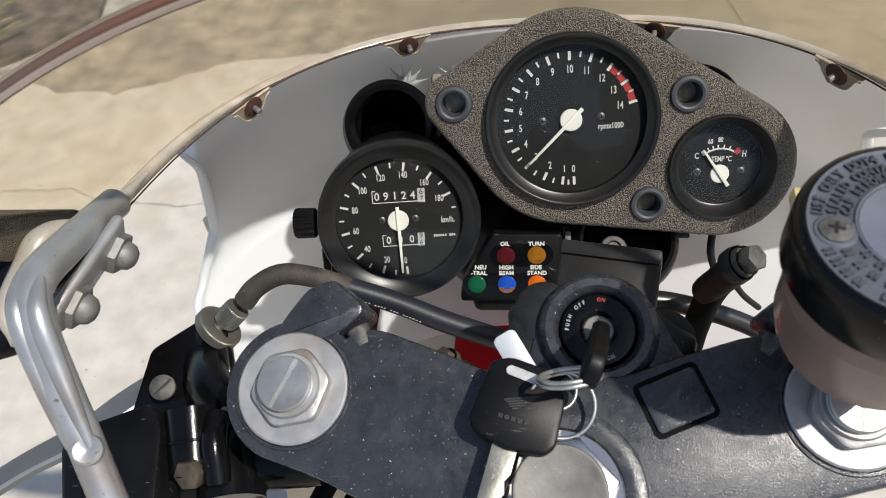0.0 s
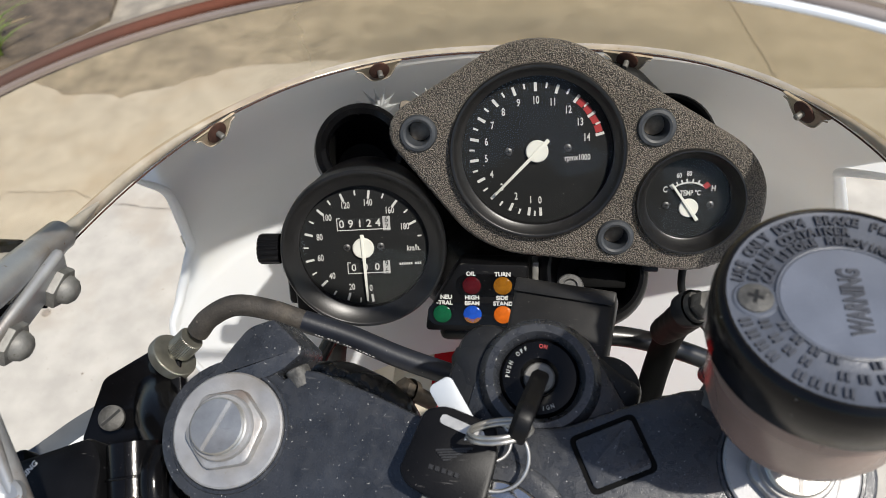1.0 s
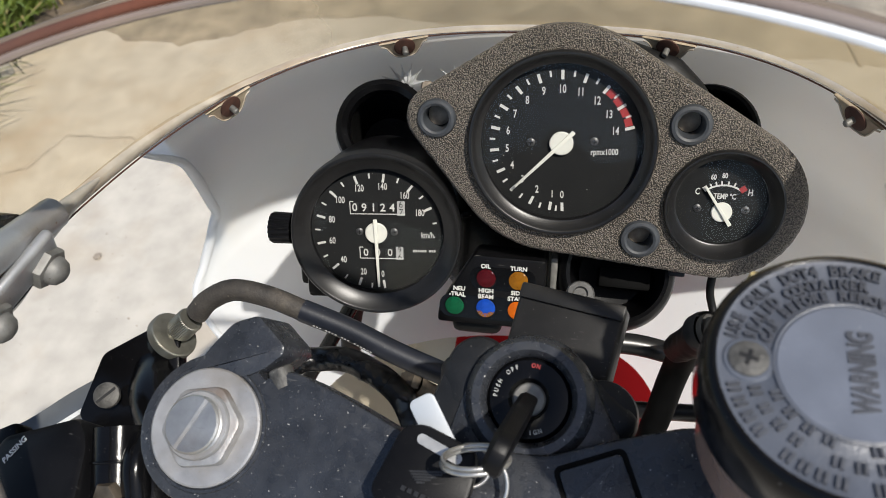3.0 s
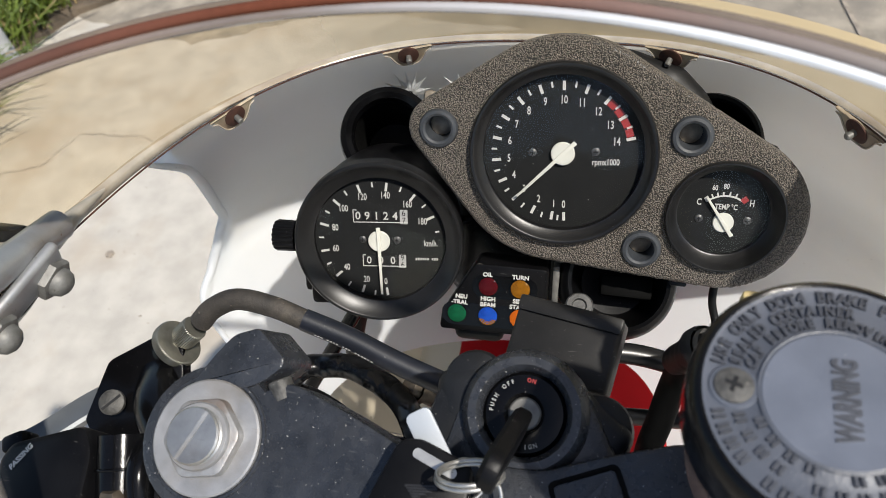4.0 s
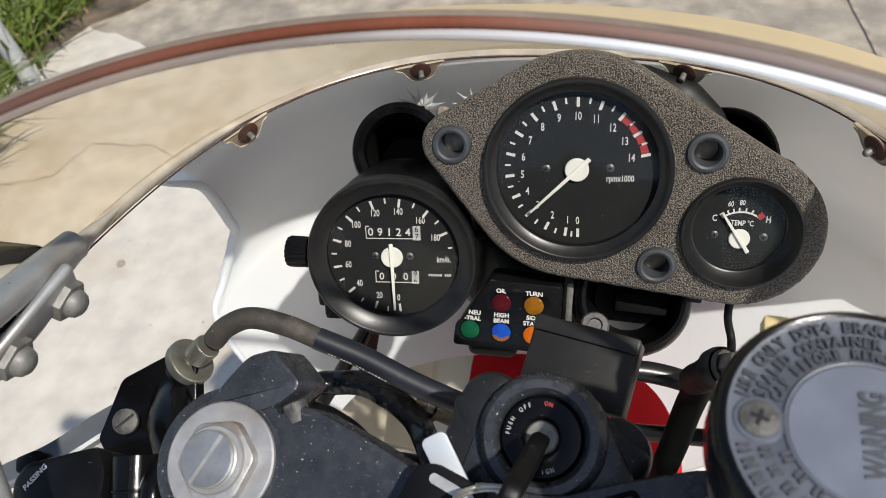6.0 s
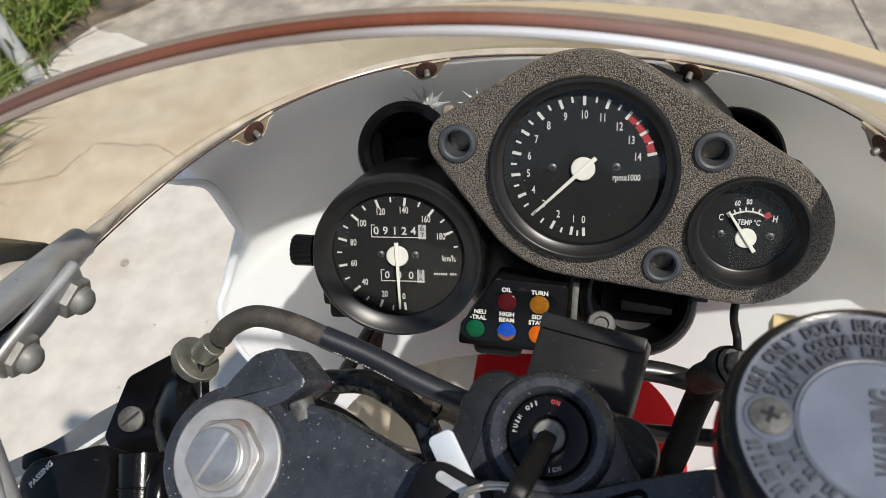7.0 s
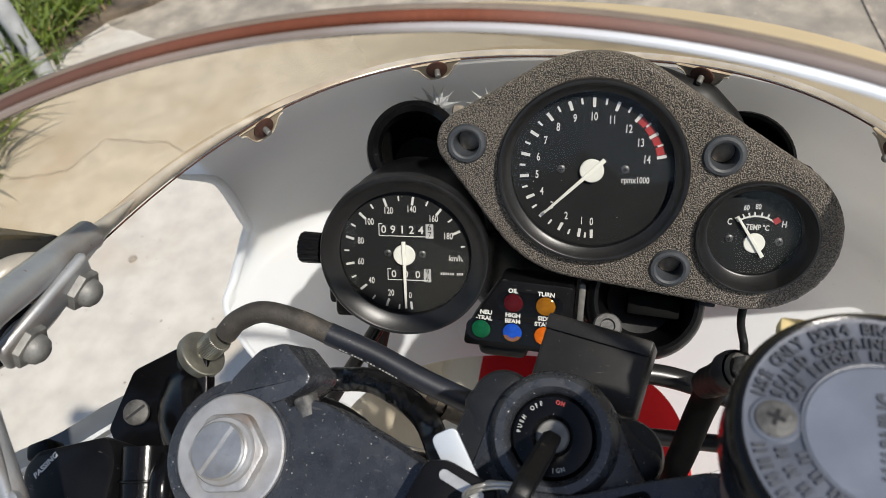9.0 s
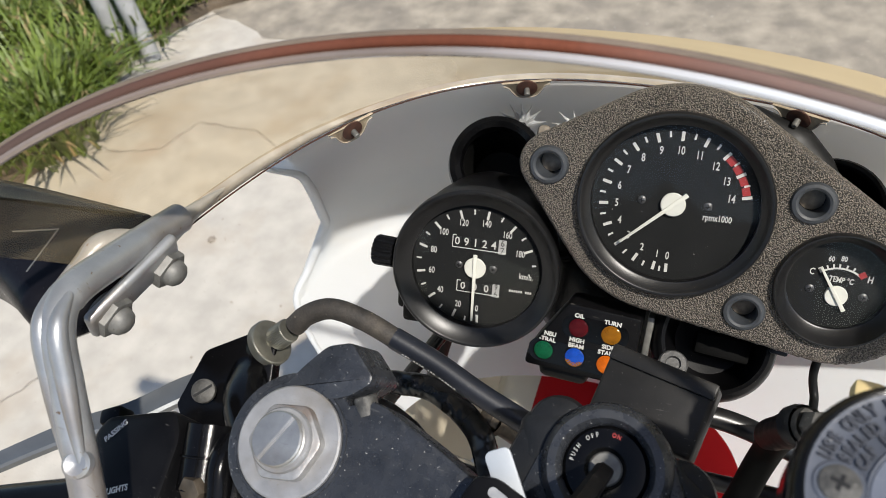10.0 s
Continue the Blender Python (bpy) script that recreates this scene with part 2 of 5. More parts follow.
FLANGE = surface("aged_flange", (0.27, 0.245, 0.205), 0.35, 0.0, 0.2, 60, 700, 0.1, 0.3, (0.2, 0.12, 0.06), 250, 0.2, (0.20, 0.15, 0.10), 0.6)
TAB = surface("stained_tab", (0.34, 0.28, 0.20), 0.45, 0.0, 0.35, 120, 700, 0.2, 0.45, (0.10, 0.05, 0.03), 250, 0, (0.12, 0.06, 0.035), 0.7)
SCREEN = pane("aged_screen", (0.89, 0.815, 0.68), 1.05, 0.2, 0.08, (0.68, 0.55, 0.34), 0.03, ahead=0.52)
GLASS = pane("dial_glass", (0.96, 0.96, 0.96), 1.3, 0.02)
gt = GLASS.node_tree
gn, gr, gd, gm, gc = (gt.nodes.new("ShaderNode" + k) for k in ("TexNoise", "MapRange", "BsdfDiffuse", "MixShader", "TexCoord"))
gn.inputs["Scale"].default_value, gn.inputs["Detail"].default_value = 520, 3.0
gr.inputs[1].default_value, gr.inputs[2].default_value, gr.inputs[4].default_value = 0.735, 0.775, 0.55
gd.inputs[0].default_value = (0.6, 0.58, 0.54, 1)
gt.links.new(gc.outputs["Object"], gn.inputs["Vector"])
gt.links.new(gn.outputs["Fac"], gr.inputs[0])
gt.links.new(gr.outputs[0], gm.inputs[0])
gt.links.new(gt.nodes["Material Output"].inputs["Surface"].links[0].from_socket, gm.inputs[1])
gt.links.new(gd.outputs[0], gm.inputs[2])
gt.links.new(gm.outputs[0], gt.nodes["Material Output"].inputs["Surface"])
RESERVOIR = surface("milky_reservoir", (0.20, 0.155, 0.13), 0.28, 0.0, 0.12, 30, 900, 0.03, spec=0.5, stain=(0.13, 0.07, 0.06), stain_amount=0.8)
RESERVOIR.node_tree.nodes["Principled BSDF"].inputs["Transmission Weight"].default_value = 0.15
FLUID = surface("brown_fluid", (0.175, 0.12, 0.10), 0.24, 0.0, 0.3, 25, 900, 0.0)
BOLT_GREY = surface("dark_bolt", (0.10, 0.10, 0.10), 0.4, 0.7, 0.2, 120, 900, 0.2)
STEM_DULL = surface("dull_stem", (0.145, 0.14, 0.128), 0.6, 0.45, 0.3, 120, 900, 0.2, 0.45, (0.25, 0.24, 0.22), 700, 0, (0.10, 0.085, 0.065), 0.5)
HOSE_BLACK = surface("hose_black", (0.003, 0.003, 0.003), 0.62, 0.0, 0.3, 80, 1400, 0.08, 0.24, (0.06, 0.06, 0.055), 1100, spec=0.05)
PIPE_BLACK = surface("painted_tube_black", (0.007, 0.007, 0.0075), 0.33, 0.0, 0.3, 80, 1200, 0.05, 0.3, (0.14, 0.13, 0.12), 900, spec=0.5)
TAPE = surface("glossy_tape", (0.004, 0.004, 0.0045), 0.27, 0.0, 0.3, 60, 900, 0.1, spec=0.5)
OLD_BOLT = surface("grimy_bolt", (0.075, 0.073, 0.068), 0.6, 0.4, 0.5, 260, 900, 0.4, 0.5, (0.22, 0.21, 0.19), 600)
YELLOWED = surface("yellowed_plastic", (0.50, 0.40, 0.20), 0.5, 0.0, 0.2, 60, 900, 0.1)
LEVER_GREY = surface("grey_lever", (0.13, 0.138, 0.145), 0.4, 0.5, 0.15, 40, 900, 0.1)
GROMMET = surface("blue_grey_rubber", (0.030, 0.034, 0.040), 0.55, 0.0, 0.3, 90, 900, 0.2, 0.4, (0.12, 0.11, 0.10), 900)
TAN_DUST = surface("dusty_stud", (0.20, 0.17, 0.135), 0.7, 0.2, 0.4, 200, 900, 0.3)
CAP_GREY = surface("grey_cap", (0.066, 0.073, 0.090), 0.36, 0.0, 0.2, 60, 1400, 0.25, 0.3, (0.25, 0.25, 0.25), 700)
CAP_DISC = surface("worn_cap_disc", (0.10, 0.11, 0.135), 0.30, 0.0, 0.15, 70, 1400, 0.12, 0.35, (0.28, 0.28, 0.28), 900, scratch=0.6)
CAP_LETTER = surface("cap_lettering", (0.034, 0.037, 0.046), 0.5, 0.0, 0.25, 120, 1400, 0.2)
WHITE_PLASTIC = surface("white_tag", (0.30, 0.325, 0.355), 0.4, 0.0, 0.05, 50, 900, 0.05)
CONCRETE = surface("pale_concrete", (0.395, 0.365, 0.315), 0.9, 0.0, 0.13, 16, 260, 0.9, 0.48, (0.24, 0.215, 0.18), 110, 0, (0.31, 0.25, 0.18), 0.5)
ROAD_GREY = surface("grey_asphalt", (0.26, 0.226, 0.175), 0.9, 0.0, 0.35, 14, 260, 0.9, 0.52, (0.42, 0.39, 0.33), 90, 0, (0.155, 0.135, 0.11), 0.75)
CRACK = surface("crack_dirt", (0.25, 0.21, 0.165), 0.95, 0.0, 0.4, 30, 400, 0.5)
SOIL_AND_SHADE = surface("dry_soil_and_road_shade", (0.10, 0.075, 0.05), 0.95, 0.0, 0.5, 15, 200, 0.9)
PVC = surface("grey_pipe", (0.27, 0.27, 0.265), 0.6, 0.0, 0.2, 25, 300, 0.3, 0.4, (0.16, 0.13, 0.1), 60)
BLADE = surface("grass_blade", (0.105, 0.145, 0.018), 0.5, 0.0, 0.45, 6, 90, 0.0)
LAMP_RED, LAMP_AMBER, LAMP_GREEN, LAMP_BLUE, LAMP_ORANGE = (
    surface(n, c, 0.10, 0.0, 0.25, 300, 900, 0.0, spec=0.22) for n, c in
    (("red_lens", (0.05, 0.002, 0.004)), ("amber_lens", (0.19, 0.075, 0.004)), ("green_lens", (0.003, 0.066, 0.027)),
     ("blue_lens", (0.008, 0.052, 0.32)), ("orange_lens", (0.44, 0.095, 0.005))))

for lens in (LAMP_RED, LAMP_AMBER, LAMP_GREEN, LAMP_BLUE, LAMP_ORANGE):
    lt = lens.node_tree
    lv, lb, lc = (lt.nodes.new("ShaderNode" + k) for k in ("TexVoronoi", "Bump", "TexCoord"))
    lv.distance, lv.inputs["Scale"].default_value, lv.inputs["Randomness"].default_value = "CHEBYCHEV", 900, 0.0
    lt.links.new(lc.outputs["Object"], lv.inputs["Vector"])
    lb.inputs["Strength"].default_value, lb.inputs["Distance"].default_value = 0.6, 0.0006
    lt.links.new(lv.outputs["Distance"], lb.inputs["Height"])
    lt.links.new(lb.outputs[0], lt.nodes["Principled BSDF"].inputs["Normal"])


# ---- mesh tools (local shapes in millimetres) ----
def basis(o, n, right=(1, 0, 0)):
    """A frame in metres at o, its z along n and its x near right, for shapes in millimetres."""
    n = Vector(n).normalized()
    u = Vector(right)
    u = (u - u.dot(n) * n).normalized()
    m = Matrix((u, n.cross(u), n)).transposed().to_4x4()
    return Matrix.Translation(o) @ m @ Matrix.Scale(0.001, 4)


ORIGIN = {}


def part(name, bm, material, parent=None, label="", at=None, flat=False, angle=38):
    """Links a bmesh in world coordinates as one mesh object with its origin at its middle."""
    bmesh.ops.recalc_face_normals(bm, faces=bm.faces)
    pts = [v.co for v in bm.verts]
    lo = Vector([min(p[i] for p in pts) for i in range(3)])
    hi = Vector([max(p[i] for p in pts) for i in range(3)])
    mid = Vector(at) if at else (lo + hi) / 2
    bmesh.ops.translate(bm, vec=-mid, verts=bm.verts)
    me = bpy.data.meshes.new(name)
    bm.to_mesh(me)
    bm.free()
    for m in material if isinstance(material, (list, tuple)) else (material,):
        me.materials.append(m)
    if not flat:
        for p in me.polygons:
            p.use_smooth = True
        me.set_sharp_from_angle(angle=radians(angle))
    ob = new(name, me)
    ORIGIN[ob.name] = mid
    ob.location = mid - (ORIGIN[parent.name] if parent else Vector())
    ob.parent = parent
    if label:
        tagged(ob, label)
    return ob


def thing(name, at, label, category, group="", kind=""):
    ob = new(name)
    ob.location = at
    ob.empty_display_size = 0.05
    ORIGIN[ob.name] = Vector(at)
    return tagged(ob, label, category, group, kind)


def lathe(profile, m, seg=48, bm=None, x=0.0, y=0.0, closed=False):
    """Revolves (radius, height) pairs round the z of m."""
    bm = bm or bmesh.new()
    rings = []
    for r, h in profile:
        if r < 1e-6:
            rings.append([bm.verts.new(m @ Vector((x, y, h)))])
        else:
            rings.append([bm.verts.new(m @ Vector((x + r * math.cos(a), y + r * math.sin(a), h))) for a in (2 * math.pi * i / seg for i in range(seg))])
    pairs = list(zip(rings, rings[1:])) + ([(rings[-1], rings[0])] if closed else [])
    for a, b in pairs:
        for i in range(seg):
            j = (i + 1) % seg
            if len(a) == 1 and len(b) == 1:
                continue
            if len(a) == 1:
                bm.faces.new((a[0], b[i], b[j]))
            elif len(b) == 1:
                bm.faces.new((a[i], a[j], b[0]))
            else:
                bm.faces.new((a[i], a[j], b[j], b[i]))
    return bm


def inset(outline, d):
    """Moves a closed 2D outline inwards (counter-clockwise order) by d."""
    out, n = [], len(outline)
    for i in range(n):
        a, b, c = Vector(outline[i - 1]), Vector(outline[i]), Vector(outline[(i + 1) % n])
        e, f = (b - a), (c - b)
        if e.length < 1e-9 or f.length < 1e-9:
            out.append(tuple(b))
            continue
        e, f = e.normalized(), f.normalized()
        ne, nf = Vector((-e.y, e.x)), Vector((-f.y, f.x))
        s = ne + nf
        k = max(0.35, s.length_squared / 2)
        out.append(tuple(b + s * d / k))
    return out


def prism(outline, z0, z1, m, bev=0.0, bm=None, low=0.0):
    """A plate of the given outline from z0 to z1, its upper edge rounded by bev and its lower by low."""
    bm = bm or bmesh.new()
    area = sum(a[0] * b[1] - b[0] * a[1] for a, b in zip(outline, outline[1:] + outline[:1]))
    if area < 0:
        outline = outline[::-1]
    levels = [(z0, low), (z0 + low, 0)] if low else [(z0, 0)]
    levels += [(z1 - bev, 0), (z1 - bev * 0.3, bev * 0.3), (z1, bev)] if bev else [(z1, 0)]
    rings = []
    for z, d in levels:
        o = inset(outline, d) if d else outline
        rings.append([bm.verts.new(m @ Vector((p[0], p[1], z))) for p in o])
    n = len(outline)
    for a, b in zip(rings, rings[1:]):
        for i in range(n):
            bm.faces.new((a[i], a[(i + 1) % n], b[(i + 1) % n], b[i]))
    bm.faces.new(rings[0][::-1])
    bm.faces.new(rings[-1])
    return bm


def rounded(w, h, r, x=0.0, y=0.0, turn=0.0, seg=5):
    """A rounded rectangle, counter-clockwise."""
    out = []
    c, s = math.cos(radians(turn)), math.sin(radians(turn))
    for k, (sx, sy) in enumerate(((1, 1), (-1, 1), (-1, -1), (1, -1))):
        for i in range(seg + 1):
            a = math.pi / 2 * (k + i / seg)
            px, py = sx * (w / 2 - r) + r * math.cos(a), sy * (h / 2 - r) + r * math.sin(a)
            out.append((x + px * c - py * s, y + px * s + py * c))
    return out


def ngon(r, n=6, x=0.0, y=0.0, turn=0.0):
    return [(x + r * math.cos(2 * math.pi * i / n + radians(turn)), y + r * math.sin(2 * math.pi * i / n + radians(turn))) for i in range(n)]


def fillet(points, seg=6):
    """Rounds the corners of a closed outline of (x, y, radius)."""
    out, n = [], len(points)
    for i in range(n):
        a, b, c = (Vector(points[(i + k) % n][:2]) for k in (-1, 0, 1))
        r = points[i][2]
        if r <= 0:
            out.append(tuple(b))
            continue
        p, q = (a - b), (c - b)
        cut = min(r, p.length * 0.48, q.length * 0.48)
        p, q = b + p.normalized() * cut, b + q.normalized() * cut
        for k in range(seg + 1):
            t = k / seg
            out.append(tuple(p * (1 - t) ** 2 + b * 2 * t * (1 - t) + q * t * t))
    return out


def smooth_path(points, steps=8):
    """A Catmull-Rom curve through 3D points."""
    p = [Vector(q) for q in points]
    p = [p[0] * 2 - p[1]] + p + [p[-1] * 2 - p[-2]]
    out = []
    for i in range(1, len(p) - 2):
        for k in range(steps):
            t = k / steps
            out.append(0.5 * (2 * p[i] + (p[i + 1] - p[i - 1]) * t + (2 * p[i - 1] - 5 * p[i] + 4 * p[i + 1] - p[i + 2]) * t * t
                              + (3 * p[i] - p[i - 1] - 3 * p[i + 1] + p[i + 2]) * t ** 3))
    return out + [p[-2]]


def tube(points, radius, seg=14, steps=8, bm=None, cap=True, flat=1.0, raw=False):
    """A round bar (metres) along a smooth path; radius may be a number or a function of 0..1."""
    bm = bm or bmesh.new()
    path = [Vector(p) for p in points] if raw else smooth_path(points, steps)
    side, rings = None, []
    for i, p in enumerate(path):
        d = (path[min(i + 1, len(path) - 1)] - path[max(i - 1, 0)]).normalized()
        if side is None:
            side = d.orthogonal().normalized()
        side = (side - side.dot(d) * d).normalized()
        up = d.cross(side)
        r = radius(i / (len(path) - 1)) if callable(radius) else radius
        rings.append([bm.verts.new(p + r * (math.cos(a) * side + flat * math.sin(a) * up)) for a in (2 * math.pi * k / seg for k in range(seg))])
    for a, b in zip(rings, rings[1:]):
        for i in range(seg):
            bm.faces.new((a[i], a[(i + 1) % seg], b[(i + 1) % seg], b[i]))
    if cap:
        bm.faces.new(rings[0][::-1])
        bm.faces.new(rings[-1])
    return bm


def ring(r, wire, m, seg=48, sub=10, bm=None):
    """A closed wire ring of radius r in the plane of m (millimetres)."""
    bm = bm or bmesh.new()
    prof = [(r + wire * math.cos(a), wire * math.sin(a)) for a in (2 * math.pi * k / sub for k in range(sub))]
    return lathe(prof, m, seg, bm, closed=True)


def words(s, size, m, x=0.0, y=0.0, turn=0.0, thick=0.15, squeeze=1.0, centre=True, bold=0.0):
    """The mesh of a line of writing with the built-in font, size in millimetres of capital height, lying in the plane of m."""
    cu = bpy.data.curves.new("writing", "FONT")
    cu.body, cu.size, cu.extrude, cu.offset = s, size / 0.69, thick / 2, bold
    cu.align_x, cu.align_y = ("CENTER" if centre else "LEFT"), "CENTER"
    cu.resolution_u = 3
    ob = new("writing", cu)
    bm = bmesh.new()
    bm.from_mesh(ob.evaluated_get(bpy.context.evaluated_depsgraph_get()).to_mesh())
    bpy.data.objects.remove(ob)
    bpy.data.curves.remove(cu)
    bm.transform(m @ pose(x, y, 0, 0, 0, turn) @ Matrix.Diagonal((squeeze, 1, 1, 1)))
    return bm


def bar(x0, y0, x1, y1, w, z0, z1, m, bm=None):
    """A flat bar from one point to another in the plane of m."""
    d = (Vector((x1, y1)) - Vector((x0, y0)))
    n = Vector((-d.y, d.x)).normalized() * w / 2
    a, b = Vector((x0, y0)), Vector((x1, y1))
    return prism([tuple(a - n), tuple(b - n), tuple(b + n), tuple(a + n)], z0, z1, m, 0, bm)


def box(m, w, d, h, bev=0.0, seg=2, bm=None):
    """A block with rounded edges about the origin of m (millimetres)."""
    b = bmesh.new()
    bmesh.ops.create_cube(b, size=1)
    bmesh.ops.scale(b, vec=(w, d, h), verts=b.verts)
    if bev:
        bmesh.ops.bevel(b, geom=b.edges[:], offset=bev, segments=seg, affect="EDGES", profile=0.5)
    b.transform(m)
    return b


def join(*parts):
    out = bmesh.new()
    for b in parts:
        me = bpy.data.meshes.new("join")
        b.to_mesh(me)
        b.free()
        out.from_mesh(me)
        bpy.data.meshes.remove(me)
    return out


def axis(p, q, right=(1, 0, 0.01)):
    """A millimetre frame at p whose z looks at q."""
    return basis(p, Vector(q) - Vector(p), right)


def shift(m, x, y, z=0.0, turn=0.0):
    return m @ pose(x, y, z, 0, 0, turn)


# ---- ground ----
def slab(name, x0, y0, x1, y1, z, material, label):
    bm = bmesh.new()
    bm.faces.new([bm.verts.new(p) for p in ((x0, y0, z), (x1, y0, z), (x1, y1, z), (x0, y1, z))])
    return tagged(part(name, bm, material), label, "ground", kind="structure")


ground = slab("ground", -40, -40, 40, 40, 0.0, CONCRETE, "pale sunlit concrete yard, stained and cracked")


def road_sheet():
    rng = random.Random(4)
    edge = [(-40.0, 2.2), (-2.4, 2.05), (-2.0, 1.84), (-1.75, 1.72), (-1.5, 1.62), (-1.3, 1.60), (-1.15, 1.66), (-1.0, 1.74), (-0.7, 1.78), (0.0, 1.66), (0.6, 1.60), (2.0, 1.55), (40.0, 1.5)]
    pts = []
    for (xa, ya), (xb, yb) in zip(edge, edge[1:]):
        n = 1 if abs(xa - xb) > 5 else 6
        pts += [(xa + (xb - xa) * i / n, ya + (yb - ya) * i / n + rng.uniform(-0.012, 0.012)) for i in range(n)]
    pts.append(edge[-1])
    return prism([(x, y) for x, y in pts] + [(40.0, 40.0), (-40.0, 40.0)], 0.0, 0.0015, Matrix())


tagged(part("road", road_sheet(), ROAD_GREY, flat=True), "grey worn asphalt meeting the pale concrete", "road", kind="structure")


def crack_line(points, w, seed, rough=0.006):
    """A dirty crack: a thin uneven raised seam of dirt on the concrete."""
    rng = random.Random(seed)
    bm, prev = bmesh.new(), None
    for p, q in zip(points, points[1:]):
        n = max(3, int((Vector(q) - Vector(p)).length / 0.02))
        d = (Vector(q) - Vector(p)).normalized()
        s = Vector((-d.y, d.x))
        for i in range(n):
            c = Vector(p).lerp(Vector(q), i / n) + s * rng.uniform(-rough, rough)
            h = w * (rng.uniform(0.25, 1.0) if rough > 0.002 else 0.8)
            pair = [bm.verts.new((*(c + s * h), 0.004)), bm.verts.new((*(c - s * h), 0.004))]
            if prev:
                bm.faces.new((prev[0], pair[0], pair[1], prev[1]))
            prev = pair
    return bm


for k, (pts, w) in enumerate((
        ([(-1.75, 0.93), (-1.54, 1.0), (-1.46, 1.03), (-1.42, 1.17), (-1.23, 1.17), (-1.14, 1.13), (-0.9, 1.1), (-0.55, 1.2)], 0.0014),
        ([(-1.6, -0.05), (-1.24, 0.25), (-1.2, 0.35)], 0.0012),
        ([(0.45, 2.26), (0.56, 1.57)], 0.007))):
    bm = crack_line(pts, w, k, 0.001 if k == 2 else 0.006)
    if k == 2:
        bm.transform(Matrix.Translation((0, 0, 0.002)))
    tagged(part("crack", bm, CRACK, ground, flat=True))


def debris():
    rng = random.Random(8)
    bm = bmesh.new()
    for i in range(60):
        x, y, r = rng.uniform(-1.9, -0.6), rng.uniform(0.1, 1.6), rng.uniform(0.001, 0.0032)
        if i == 0:
            x, y, r = -1.095, 0.776, 0.011
        bmesh.ops.create_icosphere(bm, subdivisions=1, radius=r, matrix=Matrix.Translation((x, y, r * 0.3)) @ Matrix.Diagonal((1, rng.uniform(0.6, 1.2), 0.5, 1)))
    return bm


tagged(part("debris", debris(), CRACK), "dark grit and crumbs strewn on the concrete", "grit", kind="stuff")

# planting bed with strap-leaved grass and two conduits
# beyond y 1.5 the dark sheet reaches out to colour in shade on the road
bed = prism([(x, y) for x, y in ((-3.4, 0.72), (-2.0, 0.70), (-1.76, 0.78), (-1.72, 1.0), (-1.80, 1.2), (-1.90, 1.42), (-1.84, 1.58), (-1.79, 1.74), (-1.68, 1.84), (-1.55, 2.05), (-1.62, 2.30), (-2.0, 2.5), (-3.4, 2.6))], 0, 0.02, Matrix())
tagged(part("soil", bed, SOIL_AND_SHADE, flat=True), "dry dark soil of the planting bed, its far right edge standing in for shaded road", "soil", kind="structure")


def tuft(cx, cy, count, spread, length, seed, bm):
    rng = random.Random(seed)
    for _ in range(count):
        a, r = rng.uniform(0, 2 * math.pi), spread * math.sqrt(rng.random())
        base = Vector((cx + r * math.cos(a), cy + r * math.sin(a), 0.01))
        lean = rng.uniform(0.25, 1.0)
        d = Vector((math.cos(a + rng.uniform(-0.8, 0.8)), math.sin(a + rng.uniform(-0.8, 0.8)), 0))
        side = Vector((-d.y, d.x, 0))
        ln, w, prev = length * rng.uniform(0.55, 1.1), rng.uniform(0.0028, 0.0052), None
        for k in range(6):
            t = k / 5
            c = base + d * ln * lean * t ** 1.4 * 0.9 + Vector((0, 0, ln * (t - 0.62 * lean * t * t)))
            c.z = max(c.z, 0.008)
            h = w * (1 - t ** 2.5) + 0.0004
            pair = [bm.verts.new(c + side * h), bm.verts.new(c - side * h)]
            if prev:
                f = bm.faces.new((prev[0], pair[0], pair[1], prev[1]))
                f.material_index = 1 if rng.random() < 0.05 else 0
            prev = pair
    return bm


DRY = surface("dry_blade", (0.30, 0.22, 0.10), 0.7, 0.0, 0.3, 10, 90, 0.0)


def grass_patch():
    rng = random.Random(11)
    bm = bmesh.new()
    for i in range(70):
        y = rng.uniform(0.78, 2.1)
        front = -1.80 + (0.10 if y < 1.08 else 0) - 0.1 * abs(y - 1.1) - (0.25 * (y - 1.4) if y > 1.4 else 0)
        x = front - rng.random() ** 1.3 * 1.1
        tuft(x, y, 70, 0.09, 0.26, i, bm)
    for i, (x, y) in enumerate(((-1.90, 1.62), (-1.93, 1.72), (-1.86, 1.80), (-1.98, 1.60), (-1.95, 1.85), (-2.02, 1.75))):
        tuft(x, y, 46, 0.06, 0.20, 200 + i, bm)
    return bm


tagged(part("grass", grass_patch(), [BLADE, DRY], flat=True), "long strap-leaved green grass in the planting bed", "grass", kind="stuff")


def conduit(x, y, lean, name):
    foot, top = Vector((x, y, 0)), Vector((x + lean[0], y + lean[1], 0.75))
    ob = thing(name, foot, "grey plastic conduit pipe standing in the planting bed", "pipe", "conduits in the bed")
    part("pipe", tube([foot, (foot + top) / 2, top], 0.028, 16), PVC, ob)
    part("coupling", tube([foot.lerp(top, 0.55), foot.lerp(top, 0.64)], 0.033, 16, raw=True), PVC, ob)
    return ob


conduit(-1.80, 1.42, (-0.12, 0.06), "conduit_pipe")
conduit(-1.92, 1.42, (-0.10, 0.08), "conduit_pipe")

